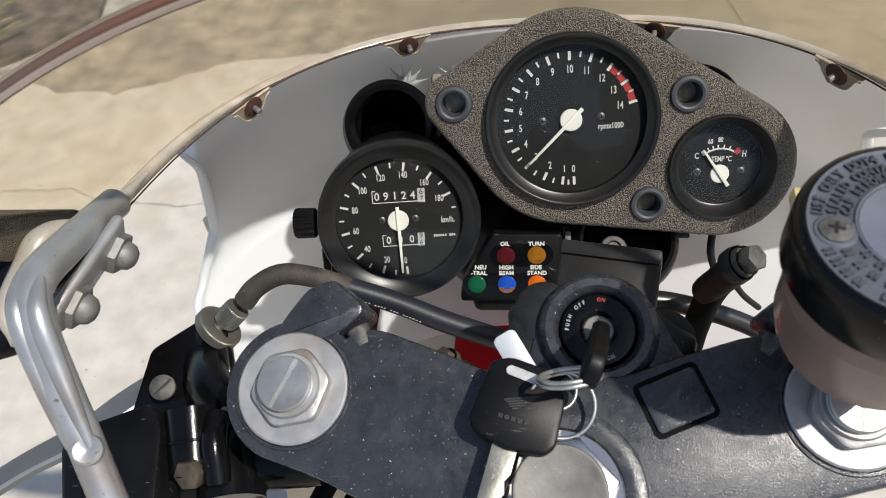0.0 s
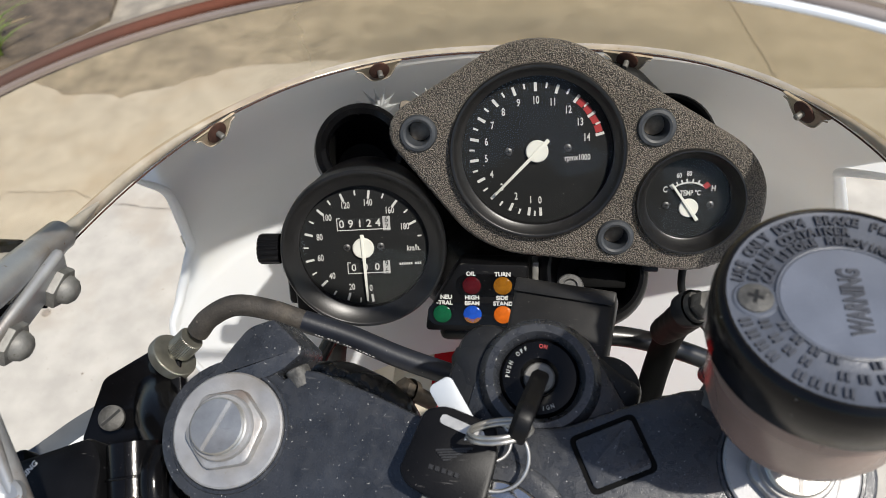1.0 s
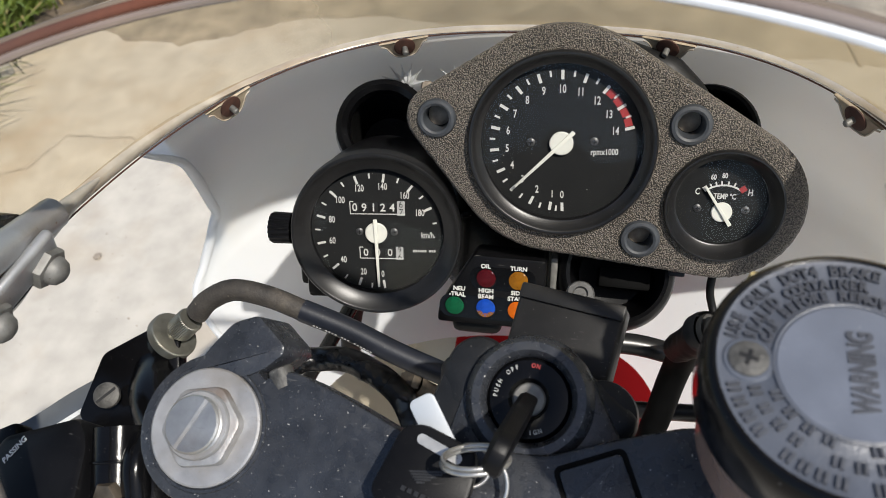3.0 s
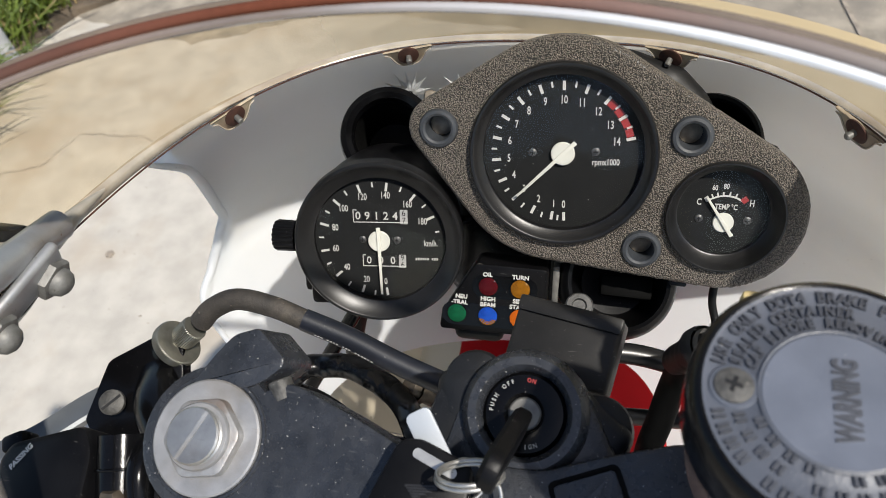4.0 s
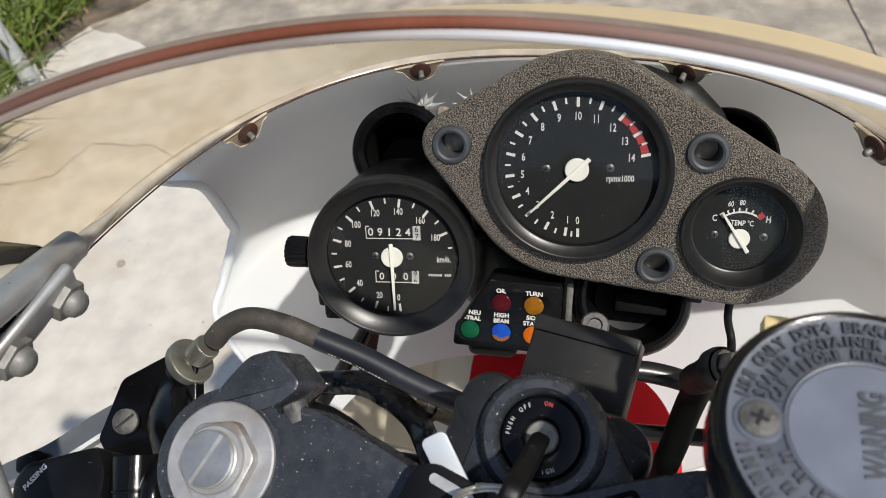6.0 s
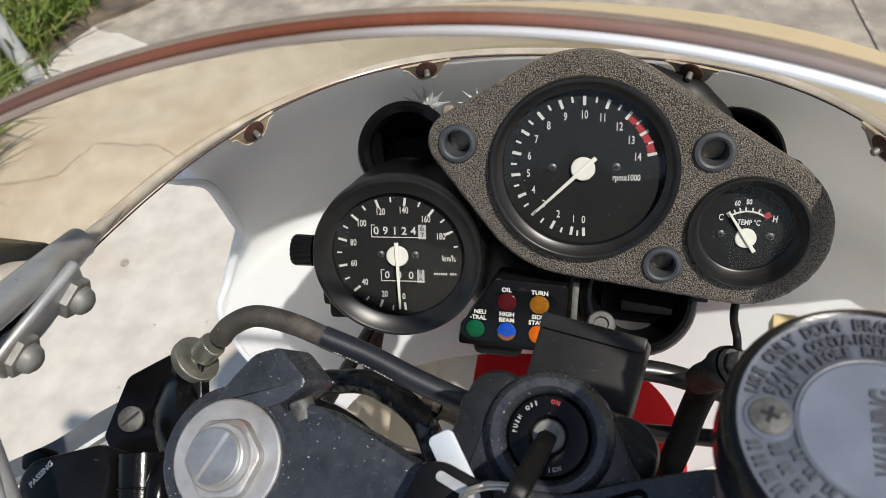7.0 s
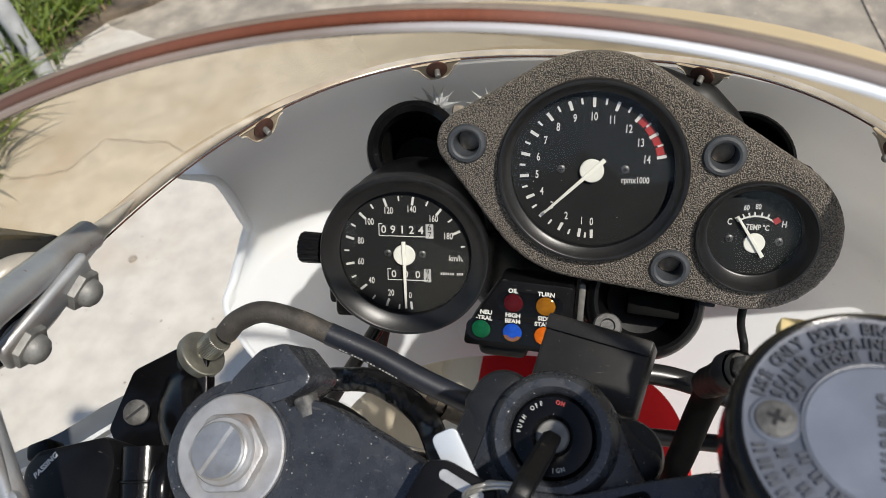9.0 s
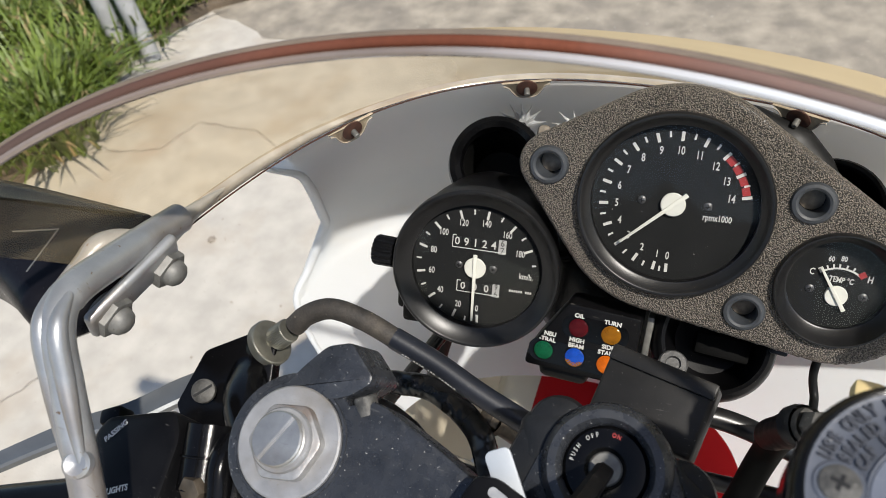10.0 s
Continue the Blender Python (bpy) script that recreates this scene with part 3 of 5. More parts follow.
# ---- the motorcycle: frames ----
BIKE = thing("motorcycle", (0, 0, 0), "parked sport motorcycle with white fairing and black analogue instruments", "motorcycle")
tilt = radians(24)
C = basis((0, 0, 0.915), (0, -math.sin(tilt), math.cos(tilt)))
G = basis((0.0128, 0.2034, 0.9016), (0.08, -0.895, 0.44))
S = basis((-0.0946, 0.1722, 0.8574), (0.2, -0.88, 0.43))
LED = basis((-0.0312, 0.1588, 0.8227), (0.06, -0.84, 0.54))
FX, FYAW = -0.016, radians(2.5)


def fair(x, y, z):
    """A place in the fairing's own frame (its middle plane is a little turned and shifted)."""
    return Vector((FX + x * math.cos(FYAW) - y * math.sin(FYAW), x * math.sin(FYAW) + y * math.cos(FYAW), z))


# ---- fairing and screen ----
def top_edge(t):
    """The line where screen and fairing meet: t from -1 (left end) to 1 (right end)."""
    a = t * 1.62
    s, c = math.sin(a), math.cos(a)
    x = 0.1831 * math.copysign(abs(s) ** 0.762, s)
    y = 0.0566 + 0.2226 * math.copysign(abs(c) ** 0.762, c)
    z = 0.9218 + 0.0238 * max(0.0, (0.2957 - y) / 0.17) ** 1.2 + 0.0152 * x
    return Vector((-0.0137 + x + 0.008 * y, y - 0.008 * x, z))


def shell_ring(t, half, tip, back, z, power=1.0):
    a = t * math.pi / 2
    return fair(half * math.copysign(abs(math.sin(a)) ** power, a), back + (tip - back) * math.cos(a), z)


def loft(rows, bm=None, thick=0.0):
    bm = bm or bmesh.new()
    grid = [[bm.verts.new(p) for p in r] for r in rows]
    for a, b in zip(grid, grid[1:]):
        for i in range(len(a) - 1):
            bm.faces.new((a[i], a[i + 1], b[i + 1], b[i]))
    if thick:
        bmesh.ops.recalc_face_normals(bm, faces=bm.faces)
        bmesh.ops.solidify(bm, geom=bm.faces[:], thickness=thick)
    return bm


def fairing_rows(off=0.0):
    ts = [-1 + 2 * i / 64 for i in range(65)]
    profile = [  # half width, tip, back, height
        (0.182, 0.292, 0.150, 0.912), (0.1895, 0.302, 0.184, 0.895), (0.1990, 0.315, 0.203, 0.8737), (0.2114, 0.332, 0.222, 0.845),
        (0.2246, 0.350, 0.240, 0.815), (0.2377, 0.368, 0.257, 0.785), (0.250, 0.385, 0.273, 0.757), (0.2555, 0.391, 0.270, 0.745), (0.262, 0.398, 0.264, 0.730), (0.268, 0.404, 0.251, 0.714), (0.266, 0.402, 0.222, 0.702), (0.215, 0.325, 0.180, 0.686), (0.152, 0.238, 0.152, 0.668)]
    rows = []
    for h, tip, back, z in profile:
        near = 1.0 if z > 0.69 else 0.70 if z < 0.67 else 0.86
        rows.append([shell_ring(t, (h + off) * (1.0 if t < 0 else near), tip + off, back, z, 1.0 if t < 0 else near ** 1.8) for t in ts])
    rim = [top_edge(t * (0.72 + 0.10 * abs(t) ** 6)) + Vector((0, 0, -0.004)) for t in ts]
    rows[0] = [top_edge(t * (0.72 + 0.10 * abs(t) ** 6)) + Vector((0, 0, -0.004)) for t in ts]
    rows.insert(1, [p.lerp(q, 0.30) for p, q in zip(rim, rows[1])])
    return rows


upper_fairing = part("upper_fairing", loft(fairing_rows()), FAIRING_IN, BIKE, "light grey inner face of the white upper fairing", angle=50)
for sgn in (-1, 1):
    edge = [r[0 if sgn < 0 else -1] for r in fairing_rows()]
    part("rolled_edge", tube(edge, lambda t: 0.0010 + 0.0030 * min(1.0, 3.0 * t, 4 * (1 - t)), 14, 8), FAIRING_IN, upper_fairing)


def nose_rows():
    """The outer shell: close to the inner one at the sides, reaching forward over the headlamp in the middle."""
    rows = []
    for k, (r, ahead, up) in enumerate(zip(fairing_rows(0.003), (0.004, 0.010, 0.013, 0.021, 0.033, 0.046, 0.056), (0.002, 0.002, 0.003, 0.003, 0.002, 0.0, 0.0))):
        line = []
        for i, p in enumerate(r):
            w = max(0.0, 1 - (abs(i / 32 - 1) / 0.92) ** 2) ** 1.5
            line.append(p + Vector((0, ahead * w, up * w)) + (Vector((0, 0.001, -0.001)) if k == 0 else Vector()))
        rows.append(line)
    low = rows[-1]
    for wide, down in ((1.10, 0.030), (1.12, 0.120)):
        rows.append([Vector((FX + (p.x - FX) * wide, p.y + 0.022, p.z - down)) for p in low])
    return rows


part("outer_skin", loft([r[1:-1] for r in nose_rows()]), NOSE_PAINT, upper_fairing, "glossy white painted outer nose", angle=60)

RIM = dict(half=0.1855, depth=0.105, y0=-0.038, z0=1.0255, rise=0.0465)


def rim_point(t):
    a = t * 1.5
    s, c = math.sin(a), abs(math.cos(a)) ** 0.95
    x, y = RIM["half"] * s, RIM["depth"] * c
    w = radians(2.4)
    return Vector((-0.0057 + x * math.cos(w) - y * math.sin(w), RIM["y0"] + x * math.sin(w) + y * math.cos(w), RIM["z0"] + RIM["rise"] * c))


def screen_rows():
    ts = [-1 + 2 * i / 72 for i in range(73)]
    rows = []
    for k in range(13):
        u = k / 12
        r = []
        for t in ts:
            a, b = top_edge(t), rim_point(t)
            p = a.lerp(b, u)
            out = Vector((math.sin(t * 1.5), math.cos(t * 1.5), 0.25))
            r.append(p + out * 0.018 * math.sin(math.pi * u))
        rows.append(r)
    return rows


windscreen = part("windscreen", loft(screen_rows()), SCREEN, BIKE, "aged yellowed clear windscreen", angle=80)
windscreen.visible_shadow = False
TS = [-1 + 2 * i / 90 for i in range(91)]
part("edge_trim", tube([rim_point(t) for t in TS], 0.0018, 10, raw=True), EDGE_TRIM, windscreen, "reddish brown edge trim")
part("edge_lip", tube([rim_point(t) + Vector((0, 0.0016, 0.0013)) for t in TS], 0.0013, 8, raw=True), EDGE_LIP, windscreen, "greyish brown outer lip")
part("edge_bead", tube([rim_point(t) + Vector((0, -0.0028, -0.0015)) for t in TS], 0.0013, 8, raw=True), EDGE_BEAD, windscreen, "brown inner bead, its right part coloured pale as a highlight")
strip = bmesh.new()
rows = []


def strip_top(t):
    """The moulded edge is thin across the front and deepens along the sides."""
    k = min(1.0, max(0.0, (abs(t) - 0.5) / 0.35))
    return -0.0012 + 0.0040 * k * k * (3 - 2 * k)


for t in TS:
    p = top_edge(t)
    n = Vector((math.sin(t * 1.62), math.cos(t * 1.62), 0))
    rows.append([p + n * dx + Vector((0, 0, dz)) for dx, dz in ((0.002, strip_top(t)), (-0.0012, strip_top(t) - 0.0004), (-0.0022, strip_top(t) - 0.0014), (-0.0016, -0.0030), (-0.0008, -0.0036), (0.002, -0.0036))])
part("lower_edge_strip", loft([list(c) for c in zip(*rows)] , strip), STRIP, windscreen, "grimy pale moulded lower edge", angle=60)


part("seam_line", tube([top_edge(t) + Vector((-0.0022 * math.sin(t * 1.62), -0.0022 * math.cos(t * 1.62), -0.0037)) for t in TS], 0.00045, 6, raw=True), RUST, windscreen, "thin brown grime line under the strip")


def screen_screw(t, name="screw_tab"):
    p = top_edge(t)
    n = Vector((math.sin(t * 1.62), math.cos(t * 1.62), 0))
    d = (-n + Vector((0, 0, -0.25))).normalized()
    m = basis(p - n * 0.0025 + Vector((0, 0, -0.0075)), d, n.cross(Vector((0, 0, 1))))
    tab = part(name, prism(fillet([(-16, 4, 2), (16, 4, 2), (11.5, 1.5, 5), (9.0, -3, 4), (6.0, -8.5, 5), (-6.0, -8.5, 5), (-9.0, -3, 4), (-11.5, 1.5, 5)]), -0.8, 0.8, m, 0.6), TAB, windscreen, "rust-stained mounting tab with screw")
    return m, tab


for t in (-0.638, -0.225, 0.178, 0.588):
    m, tab = screen_screw(t)
    bm = lathe([(0, 1.2), (6.4, 1.2), (6.4, 1.9), (5.0, 2.4), (0, 2.4)], m, 24)
    part("washer", bm, RUST, windscreen, "rusted washer")
    part("tab_lip", tube([m @ Vector((x, y, 1.0)) for x, y in ((-14, 2.0), (-11, 0.6), (-8.8, -3.4), (-5.4, -7.6), (0, -8.4), (5.4, -7.6), (8.8, -3.4), (11, 0.6), (14, 2.0))], 0.00045, 8, 6), STRIP, tab)
    part("screw_end", lathe([(0, 2.5), (1.7, 2.5), (1.8, 6.6), (1.3, 7.2), (0, 7.2)], m, 12), ZINC, windscreen, "bare screw end")

# leaf-shaped slits cut round a wire hole in the fairing


def star(hub, angles, r, seed):
    """Pointed flaps folded out round a hole in the moulding."""
    rng = random.Random(seed)
    m = basis(hub, (0.1, -0.85, 0.50))
    for a, half in angles:
        l, w = r * rng.uniform(0.9, 1.1), math.tan(radians(half)) * 7.0
        t = m @ pose(0, 0, 0, 0, 0, a)
        bm = bmesh.new()
        top = [bm.verts.new(t @ Vector(p)) for p in ((2.0, -w * 0.5, 0.6), (6.5, -w, 1.0), (l * 0.62, -w * 0.42, 2.2), (l, 0, 4.4), (l * 0.62, w * 0.42, 2.2), (6.5, w, 1.0), (2.0, w * 0.5, 0.6), (6.0, 0, 2.4), (l * 0.6, 0, 3.2))]
        for f in ((0, 1, 7), (1, 2, 8, 7), (2, 3, 8), (3, 4, 8), (4, 5, 7, 8), (5, 6, 7), (6, 0, 7)):
            bm.faces.new([top[k] for k in f])
        bmesh.ops.solidify(bm, geom=bm.faces[:], thickness=0.0006)
        part("flap", bm, FAIRING_IN, upper_fairing, "bent grey plastic flap at a wire hole", flat=True)
    part("wire_hole", lathe([(4.6, -1.2), (3.4, 0.4), (0, 0.2)], m, 24), RUBBER, upper_fairing, "dark wire hole")


star((-0.1030, 0.2800, 0.8752), ((184, 17), (157, 18), (128, 15), (100, 16), (72, 12), (46, 17), (17, 18)), 16.5, 1)
star((-0.0690, 0.2830, 0.8760), ((170, 17), (138, 16), (100, 16), (70, 14), (40, 15)), 14, 2)

# headlamp bucket behind the instruments
hm = basis((-0.012, 0.255, 0.800), (0.02, -0.82, 0.57))
headlight = part("headlight", lathe([(0, 8), (40, 10), (60, 4), (84, -10), (96, -30), (92, -66), (0, -68)], hm, 64), GLOSS_BLACK, BIKE, "glossy black back of the headlight housing")
for a in (0.5, 1.95, 2.6, 3.3):
    part("housing_rib", box(shift(hm, 66 * math.cos(a), 66 * math.sin(a), 2, math.degrees(a)), 34, 6, 14, 2), GLOSS_BLACK, headlight)
part("rubber_boot", lathe([(0, 24), (20, 24), (26, 18), (32, 8), (40, 6)], shift(hm, 34, -38), 32), RUBBER, headlight, "black rubber bulb boot")
part("bracket", box(basis((-0.072, 0.228, 0.905), (0.2, -0.7, 0.6)), 8, 22, 8, 3), TAN_DUST, headlight, "dusty brown mounting bracket")
LM = basis((-0.112, 0.252, 0.862), (0.25, -0.62, 0.74))
part("lamp_socket", lathe([(22, 2), (23.5, 8), (27, 10), (30.5, 8), (32, 0), (31, -24)], LM, 40), GLOSS_BLACK, headlight, "glossy black rubber-lipped opening")
part("socket_floor", lathe([(0, -74), (20, -72), (23, 2)], LM, 40), RUBBER, headlight)
part("socket_clip", box(shift(LM, 4, -2, -52), 16, 7, 10, 2), GLOSS_BLACK, headlight)
RM = basis((0.083, 0.256, 0.866), (-0.2, -0.6, 0.77))
part("lamp_socket", lathe([(27, 0), (28, 2.5), (30, 3), (31.5, 0), (31, -24)], RM, 40), RUBBER, headlight, "glossy black rubber-lipped opening")
part("socket_floor", lathe([(0, -70), (24, -68), (28, 0)], RM, 40), RUBBER, headlight)
part("cable_boot", tube([(0.028, 0.270, 0.908), (0.052, 0.267, 0.904), (0.070, 0.261, 0.892), (0.079, 0.252, 0.866)], lambda t: 0.0110 + 0.0007 * math.sin(19 * t), 20, 10), WHEEL_BLACK, headlight, "dark brown folded rubber boot")
part("rubber_stop", box(basis((0.1120, 0.240, 0.8800), (-0.2, -0.6, 0.77), (1, 0, -0.6)), 15, 7, 8, 2.5), RUBBER, headlight)
# black housing low behind the lamp panel
lowm = basis((0.0410, 0.180, 0.826), (0.12, -0.6, 0.8))
lower_housing = part("horn", lathe([(0, -30), (19, -28), (25, -6), (26.5, 5), (28.5, 6.4), (31, 4), (33.6, -4), (34, -20), (31, -32), (0, -34)], lowm, 56), SATIN_BLACK, BIKE, "round black open horn body")
part("connector", box(shift(lowm, 6, -2, -14), 30, 13, 14, 2), HOSE_BLACK, lower_housing, "black plug")
part("bracket_tab", box(basis((0.0735, 0.182, 0.834), (0.12, -0.6, 0.8)), 9, 11, 3, 1), CAST_BLACK, lower_housing, "short dark grey bracket tab")

# ---- instruments ----
def hull(circles, seg=96):
    pts = []
    for x, y, r in circles:
        pts += [(x + r * math.cos(2 * math.pi * i / seg), y + r * math.sin(2 * math.pi * i / seg)) for i in range(seg)]
    pts = sorted(set(pts))

    def half(seq):
        out = []
        for p in seq:
            while len(out) > 1 and (out[-1][0] - out[-2][0]) * (p[1] - out[-2][1]) - (out[-1][1] - out[-2][1]) * (p[0] - out[-2][0]) <= 0:
                out.pop()
            out.append(p)
        return out
    return half(pts)[:-1] + half(pts[::-1])[:-1]


TACH, TEMP = (-5.6, -0.8), (79.2, -30.0)
HOLES = ((-71.6, 11.4), (58.4, 12.0), (38.8, -50.6))
FOAM_EDGE = ((*TACH, 61.0), (*TEMP, 41.5), (*HOLES[0], 16.5))


def foam_panel(step=1.15):
    """The foam plate as a fine grid with a crumbly surface, cut out round the dials and grommets."""
    edge = np.array(hull(FOAM_EDGE))
    nxt = np.roll(edge, -1, 0)
    d = nxt - edge
    d = d / np.linalg.norm(d, axis=1)[:, None]
    nrm = np.stack([d[:, 1], -d[:, 0]], 1)
    off = (nrm * edge).sum(1)
    cuts = [(*TACH, 45.0), (*TEMP, 28.2)] + [(*h, 8.0) for h in HOLES]
    bm, made = bmesh.new(), {}
    xs, ys = np.arange(-91, 124, step), np.arange(-77, 62, step)

    def place(i, j):
        x, y = xs[i], ys[j]
        s = nrm @ np.array((x, y)) - off
        k = int(s.argmax())
        g = s[k]
        if g > step * 0.75:
            return None
        if g > -step * 0.6:
            x, y = x - g * nrm[k, 0], y - g * nrm[k, 1]
        for cx, cy, r in cuts:
            q = math.hypot(x - cx, y - cy)
            if q < r - step * 0.6:
                return None
            if q < r + step * 0.6:
                x, y = cx + (x - cx) * r / q, cy + (y - cy) * r / q
        n = noise.noise((x * 0.55, y * 0.55, 3.0)) * 0.35 + noise.noise((x * 1.3, y * 1.3, 9.0)) * 0.45
        lip = min(1.0, max(0.0, -g / 3.0))
        return (x + n * 0.15, y - n * 0.15, 5.0 + n * 0.22 - 2.2 * (1 - lip) ** 2)

    for i in range(len(xs)):
        for j in range(len(ys)):
            p = place(i, j)
            if p:
                made[i, j] = bm.verts.new(p)
    for (i, j) in made:
        q = [made.get(k) for k in ((i, j), (i + 1, j), (i + 1, j + 1), (i, j + 1))]
        if all(q):
            bm.faces.new(q)
    bmesh.ops.delete(bm, geom=[v for v in bm.verts if not v.link_faces], context="VERTS")
    rim = [e for e in bm.edges if len(e.link_faces) == 1]
    ext = bmesh.ops.extrude_edge_only(bm, edges=rim)["geom"]
    for v in ext:
        if isinstance(v, bmesh.types.BMVert):
            v.co.z = -5.0
    bm.transform(G)
    return bm


instrument_mount = part("instrument_mount", foam_panel(), FOAM, BIKE, "dark brown-grey foam instrument panel with crumbly surface", angle=180)
for x, y in HOLES:
    part("grommet", lathe([(6.2, -12), (6.4, 4.5), (7.0, 6.6), (8.2, 7.2), (9.8, 6.8), (10.6, 5.2), (10.6, 3.5), (8.2, 3.0), (7.8, -12)], G, 36, x=x, y=y, closed=True), GROMMET, instrument_mount, "blue-grey rubber grommet")
    part("stud", lathe([(0, -3.0), (3.2, -3.2), (6.0, -4.5), (6.1, -11), (0, -11)], G, 20, x=x, y=y), TAN_DUST, instrument_mount, "dusty metal stud inside the grommet")
# dark plate under the foam
part("back_plate", prism(inset(hull(FOAM_EDGE, 48), 4), -9, -5.2, G), SATIN_BLACK, instrument_mount)


def polar(r, deg):
    return r * math.cos(radians(deg)), r * math.sin(radians(deg))


def cross_screw(m, x, y, h, r, parent, mat=ZINC):
    bm = lathe([(0, h + 0.7), (r * 0.7, h + 0.6), (r, h + 0.1), (r, h - 0.4)], m, 16, x=x, y=y)
    part("screw", bm, mat, parent)
    bm = bar(x - r * 0.55, y, x + r * 0.55, y, r * 0.25, h + 0.62, h + 0.78, m)
    bar(x, y - r * 0.55, x, y + r * 0.55, r * 0.25, h + 0.62, h + 0.79, m, bm)
    part("screw_slot", bm, WHEEL_BLACK, parent)


def gauge_body(m, cx, cy, r, front, inner, glass, dial, depth, parent, name, label):
    """Housing with its bezel ring, dial plate and glass, about (cx, cy) in the frame m."""
    g = shift(m, cx, cy)
    body = part(name, lathe([(0, -depth), (r * 0.72, -depth), (r * 0.86, -depth + 5), (r * 0.93, -depth * 0.5), (r * 0.95, front - 9), (r * 0.9, front - 9)], g, 72), SATIN_BLACK, parent, label)
    part("bezel", lathe([(r * 0.93, front - 12), (r, front - 10), (r, front - 1.9), (r * 0.994, front - 0.6), (r * 0.982, front), (r * 0.958, front), (r * 0.948, front - 0.3), (r * 0.938, front - 1.2),
                         (inner + 0.9, glass + 0.9), (inner, glass + 0.5), (inner, dial - 1)], g, 96), BEZEL_BLACK, body, "satin black bezel ring")
    part("dial_plate", lathe([(0, dial), (inner + 0.5, dial), (inner + 0.5, dial - 1), (0, dial - 1)], g, 72), DIAL, body, "matt black dial")
    gl = part("glass", lathe([(0, glass), (inner * 0.6, glass), (inner + 0.4, glass)], g, 72), GLASS, body, "clear dial glass")
    gl.visible_shadow = False
    return body, g


def needle(g, x, y, tip, tail, h, parent, hub, tipw=1.25, tailw=2.3):
    """A pointer from tail to tip over a white hub disc."""
    part("needle_hub", lathe([(0, h), (hub * 0.93, h), (hub, h - 0.4), (hub, h - 1.2), (0, h - 1.2)], g, 40, x=x, y=y), NEEDLE, parent, "white round needle hub")
    a, b = Vector(tip), Vector(tail)
    d = (a - b).normalized()
    n = Vector((-d.y, d.x))
    o = [tuple(b - n * tailw / 2), tuple(a - n * tipw / 2), tuple(a + n * tipw / 2), tuple(b + n * tailw / 2)]
    part("needle", prism(o, h + 0.3, h + 1.1, g, 0.2), NEEDLE, parent, "cream pointer")


# tachometer
tacho, tg = gauge_body(G, *TACH, 49.0, 9.5, 42.0, 4.0, 0.0, 46, BIKE, "tachometer", "round black tachometer with white figures and red zone")
RPM = {0: 273.5, 1: 263.0, 2: 245.8, 3: 226.5, 4: 207.4, 5: 188.2, 6: 169.0}
for k in range(7, 15):
    RPM[k] = 169.0 - 19.3 * (k - 6)
for k in range(15):
    a = RPM[k]
    p, q = polar(38.0, a), polar(33.2, a)
    part("major_tick", bar(*q, *p, 1.55, 0.1, 0.3, tg), PRINT_WHITE, tacho)
    if k < 14:
        a2 = (a + RPM[k + 1]) / 2
        p, q = polar(38.0, a2), polar(35.0, a2)
        part("minor_tick", bar(*q, *p, 1.0, 0.1, 0.3, tg), PRINT_WHITE, tacho)
    x, y = polar(28.8 if k < 10 else 28.2, a)
    part("figure", words(str(k), 4.1, tg @ Matrix.Translation((0, 0, 0.2)), x, y, 2, 0.1, 0.66, bold=0.08), PRINT_WHITE, tacho)
for a0, a1 in ((RPM[12] - 1.8, RPM[12] - 8.8), (RPM[12] - 10.6, RPM[13] + 1.8), (RPM[13] - 1.8, RPM[13] - 8.8), (RPM[13] - 10.6, RPM[14] + 1.8)):
    n = 6
    outer = [polar(37.4, a0 + (a1 - a0) * i / n) for i in range(n + 1)]
    inner_ = [polar(33.6, a0 + (a1 - a0) * i / n) for i in range(n, -1, -1)]
    part("red_zone", prism(outer + inner_, 0.08, 0.22, tg), PRINT_RED, tacho, "red line segment")
part("unit_writing", words("rpmx1000", 3.2, tg @ Matrix.Translation((0, 0, 0.2)), 22.5, -4.2, 2, 0.1, 0.74, bold=0.08), PRINT_WHITE, tacho)
for sx in (-16.0, 17.0):
    cross_screw(tg, sx, 0.5 + sx * 0.05, 0.3, 2.2, tacho, BOLT_GREY)
needle(tg, 0, 0, polar(34.0, 226.0), polar(9.0, 46.0), 2.2, tacho, 6.3)

# temperature gauge
temp, pg = gauge_body(G, *TEMP, 30.2, 8.5, 23.4, -1.0, -3.5, 40, BIKE, "temperature_gauge", "small round black coolant temperature gauge")
hx, hy = 1.0, -6.0
arc_pts = [polar(14.8, a) for a in np.linspace(128, 54, 15)]
bm = bmesh.new()
for p, q in zip(arc_pts, arc_pts[1:]):
    bar(hx + p[0], hy + p[1], hx + q[0], hy + q[1], 0.9, -3.4, -3.25, pg, bm)
part("scale_arc", bm, PRINT_WHITE, temp)
for a in (116, 106, 96, 84, 72):
    p, q = polar(14.8, a), polar(17.0, a)
    part("tick", bar(hx + p[0], hy + p[1], hx + q[0], hy + q[1], 0.8, -3.4, -3.2, pg), PRINT_WHITE, temp)
p, q = polar(14.4, 56), polar(17.6, 53)
part("hot_mark", bar(hx + p[0], hy + p[1], hx + q[0], hy + q[1], 3.0, -3.38, -3.15, pg), PRINT_RED, temp, "red hot mark")
p, q = polar(14.4, 127), polar(17.2, 127)
part("cold_mark", bar(hx + p[0], hy + p[1], hx + q[0], hy + q[1], 2.4, -3.38, -3.15, pg), PRINT_WHITE, temp)
pw = pg @ Matrix.Translation((0, 0, -3.3))
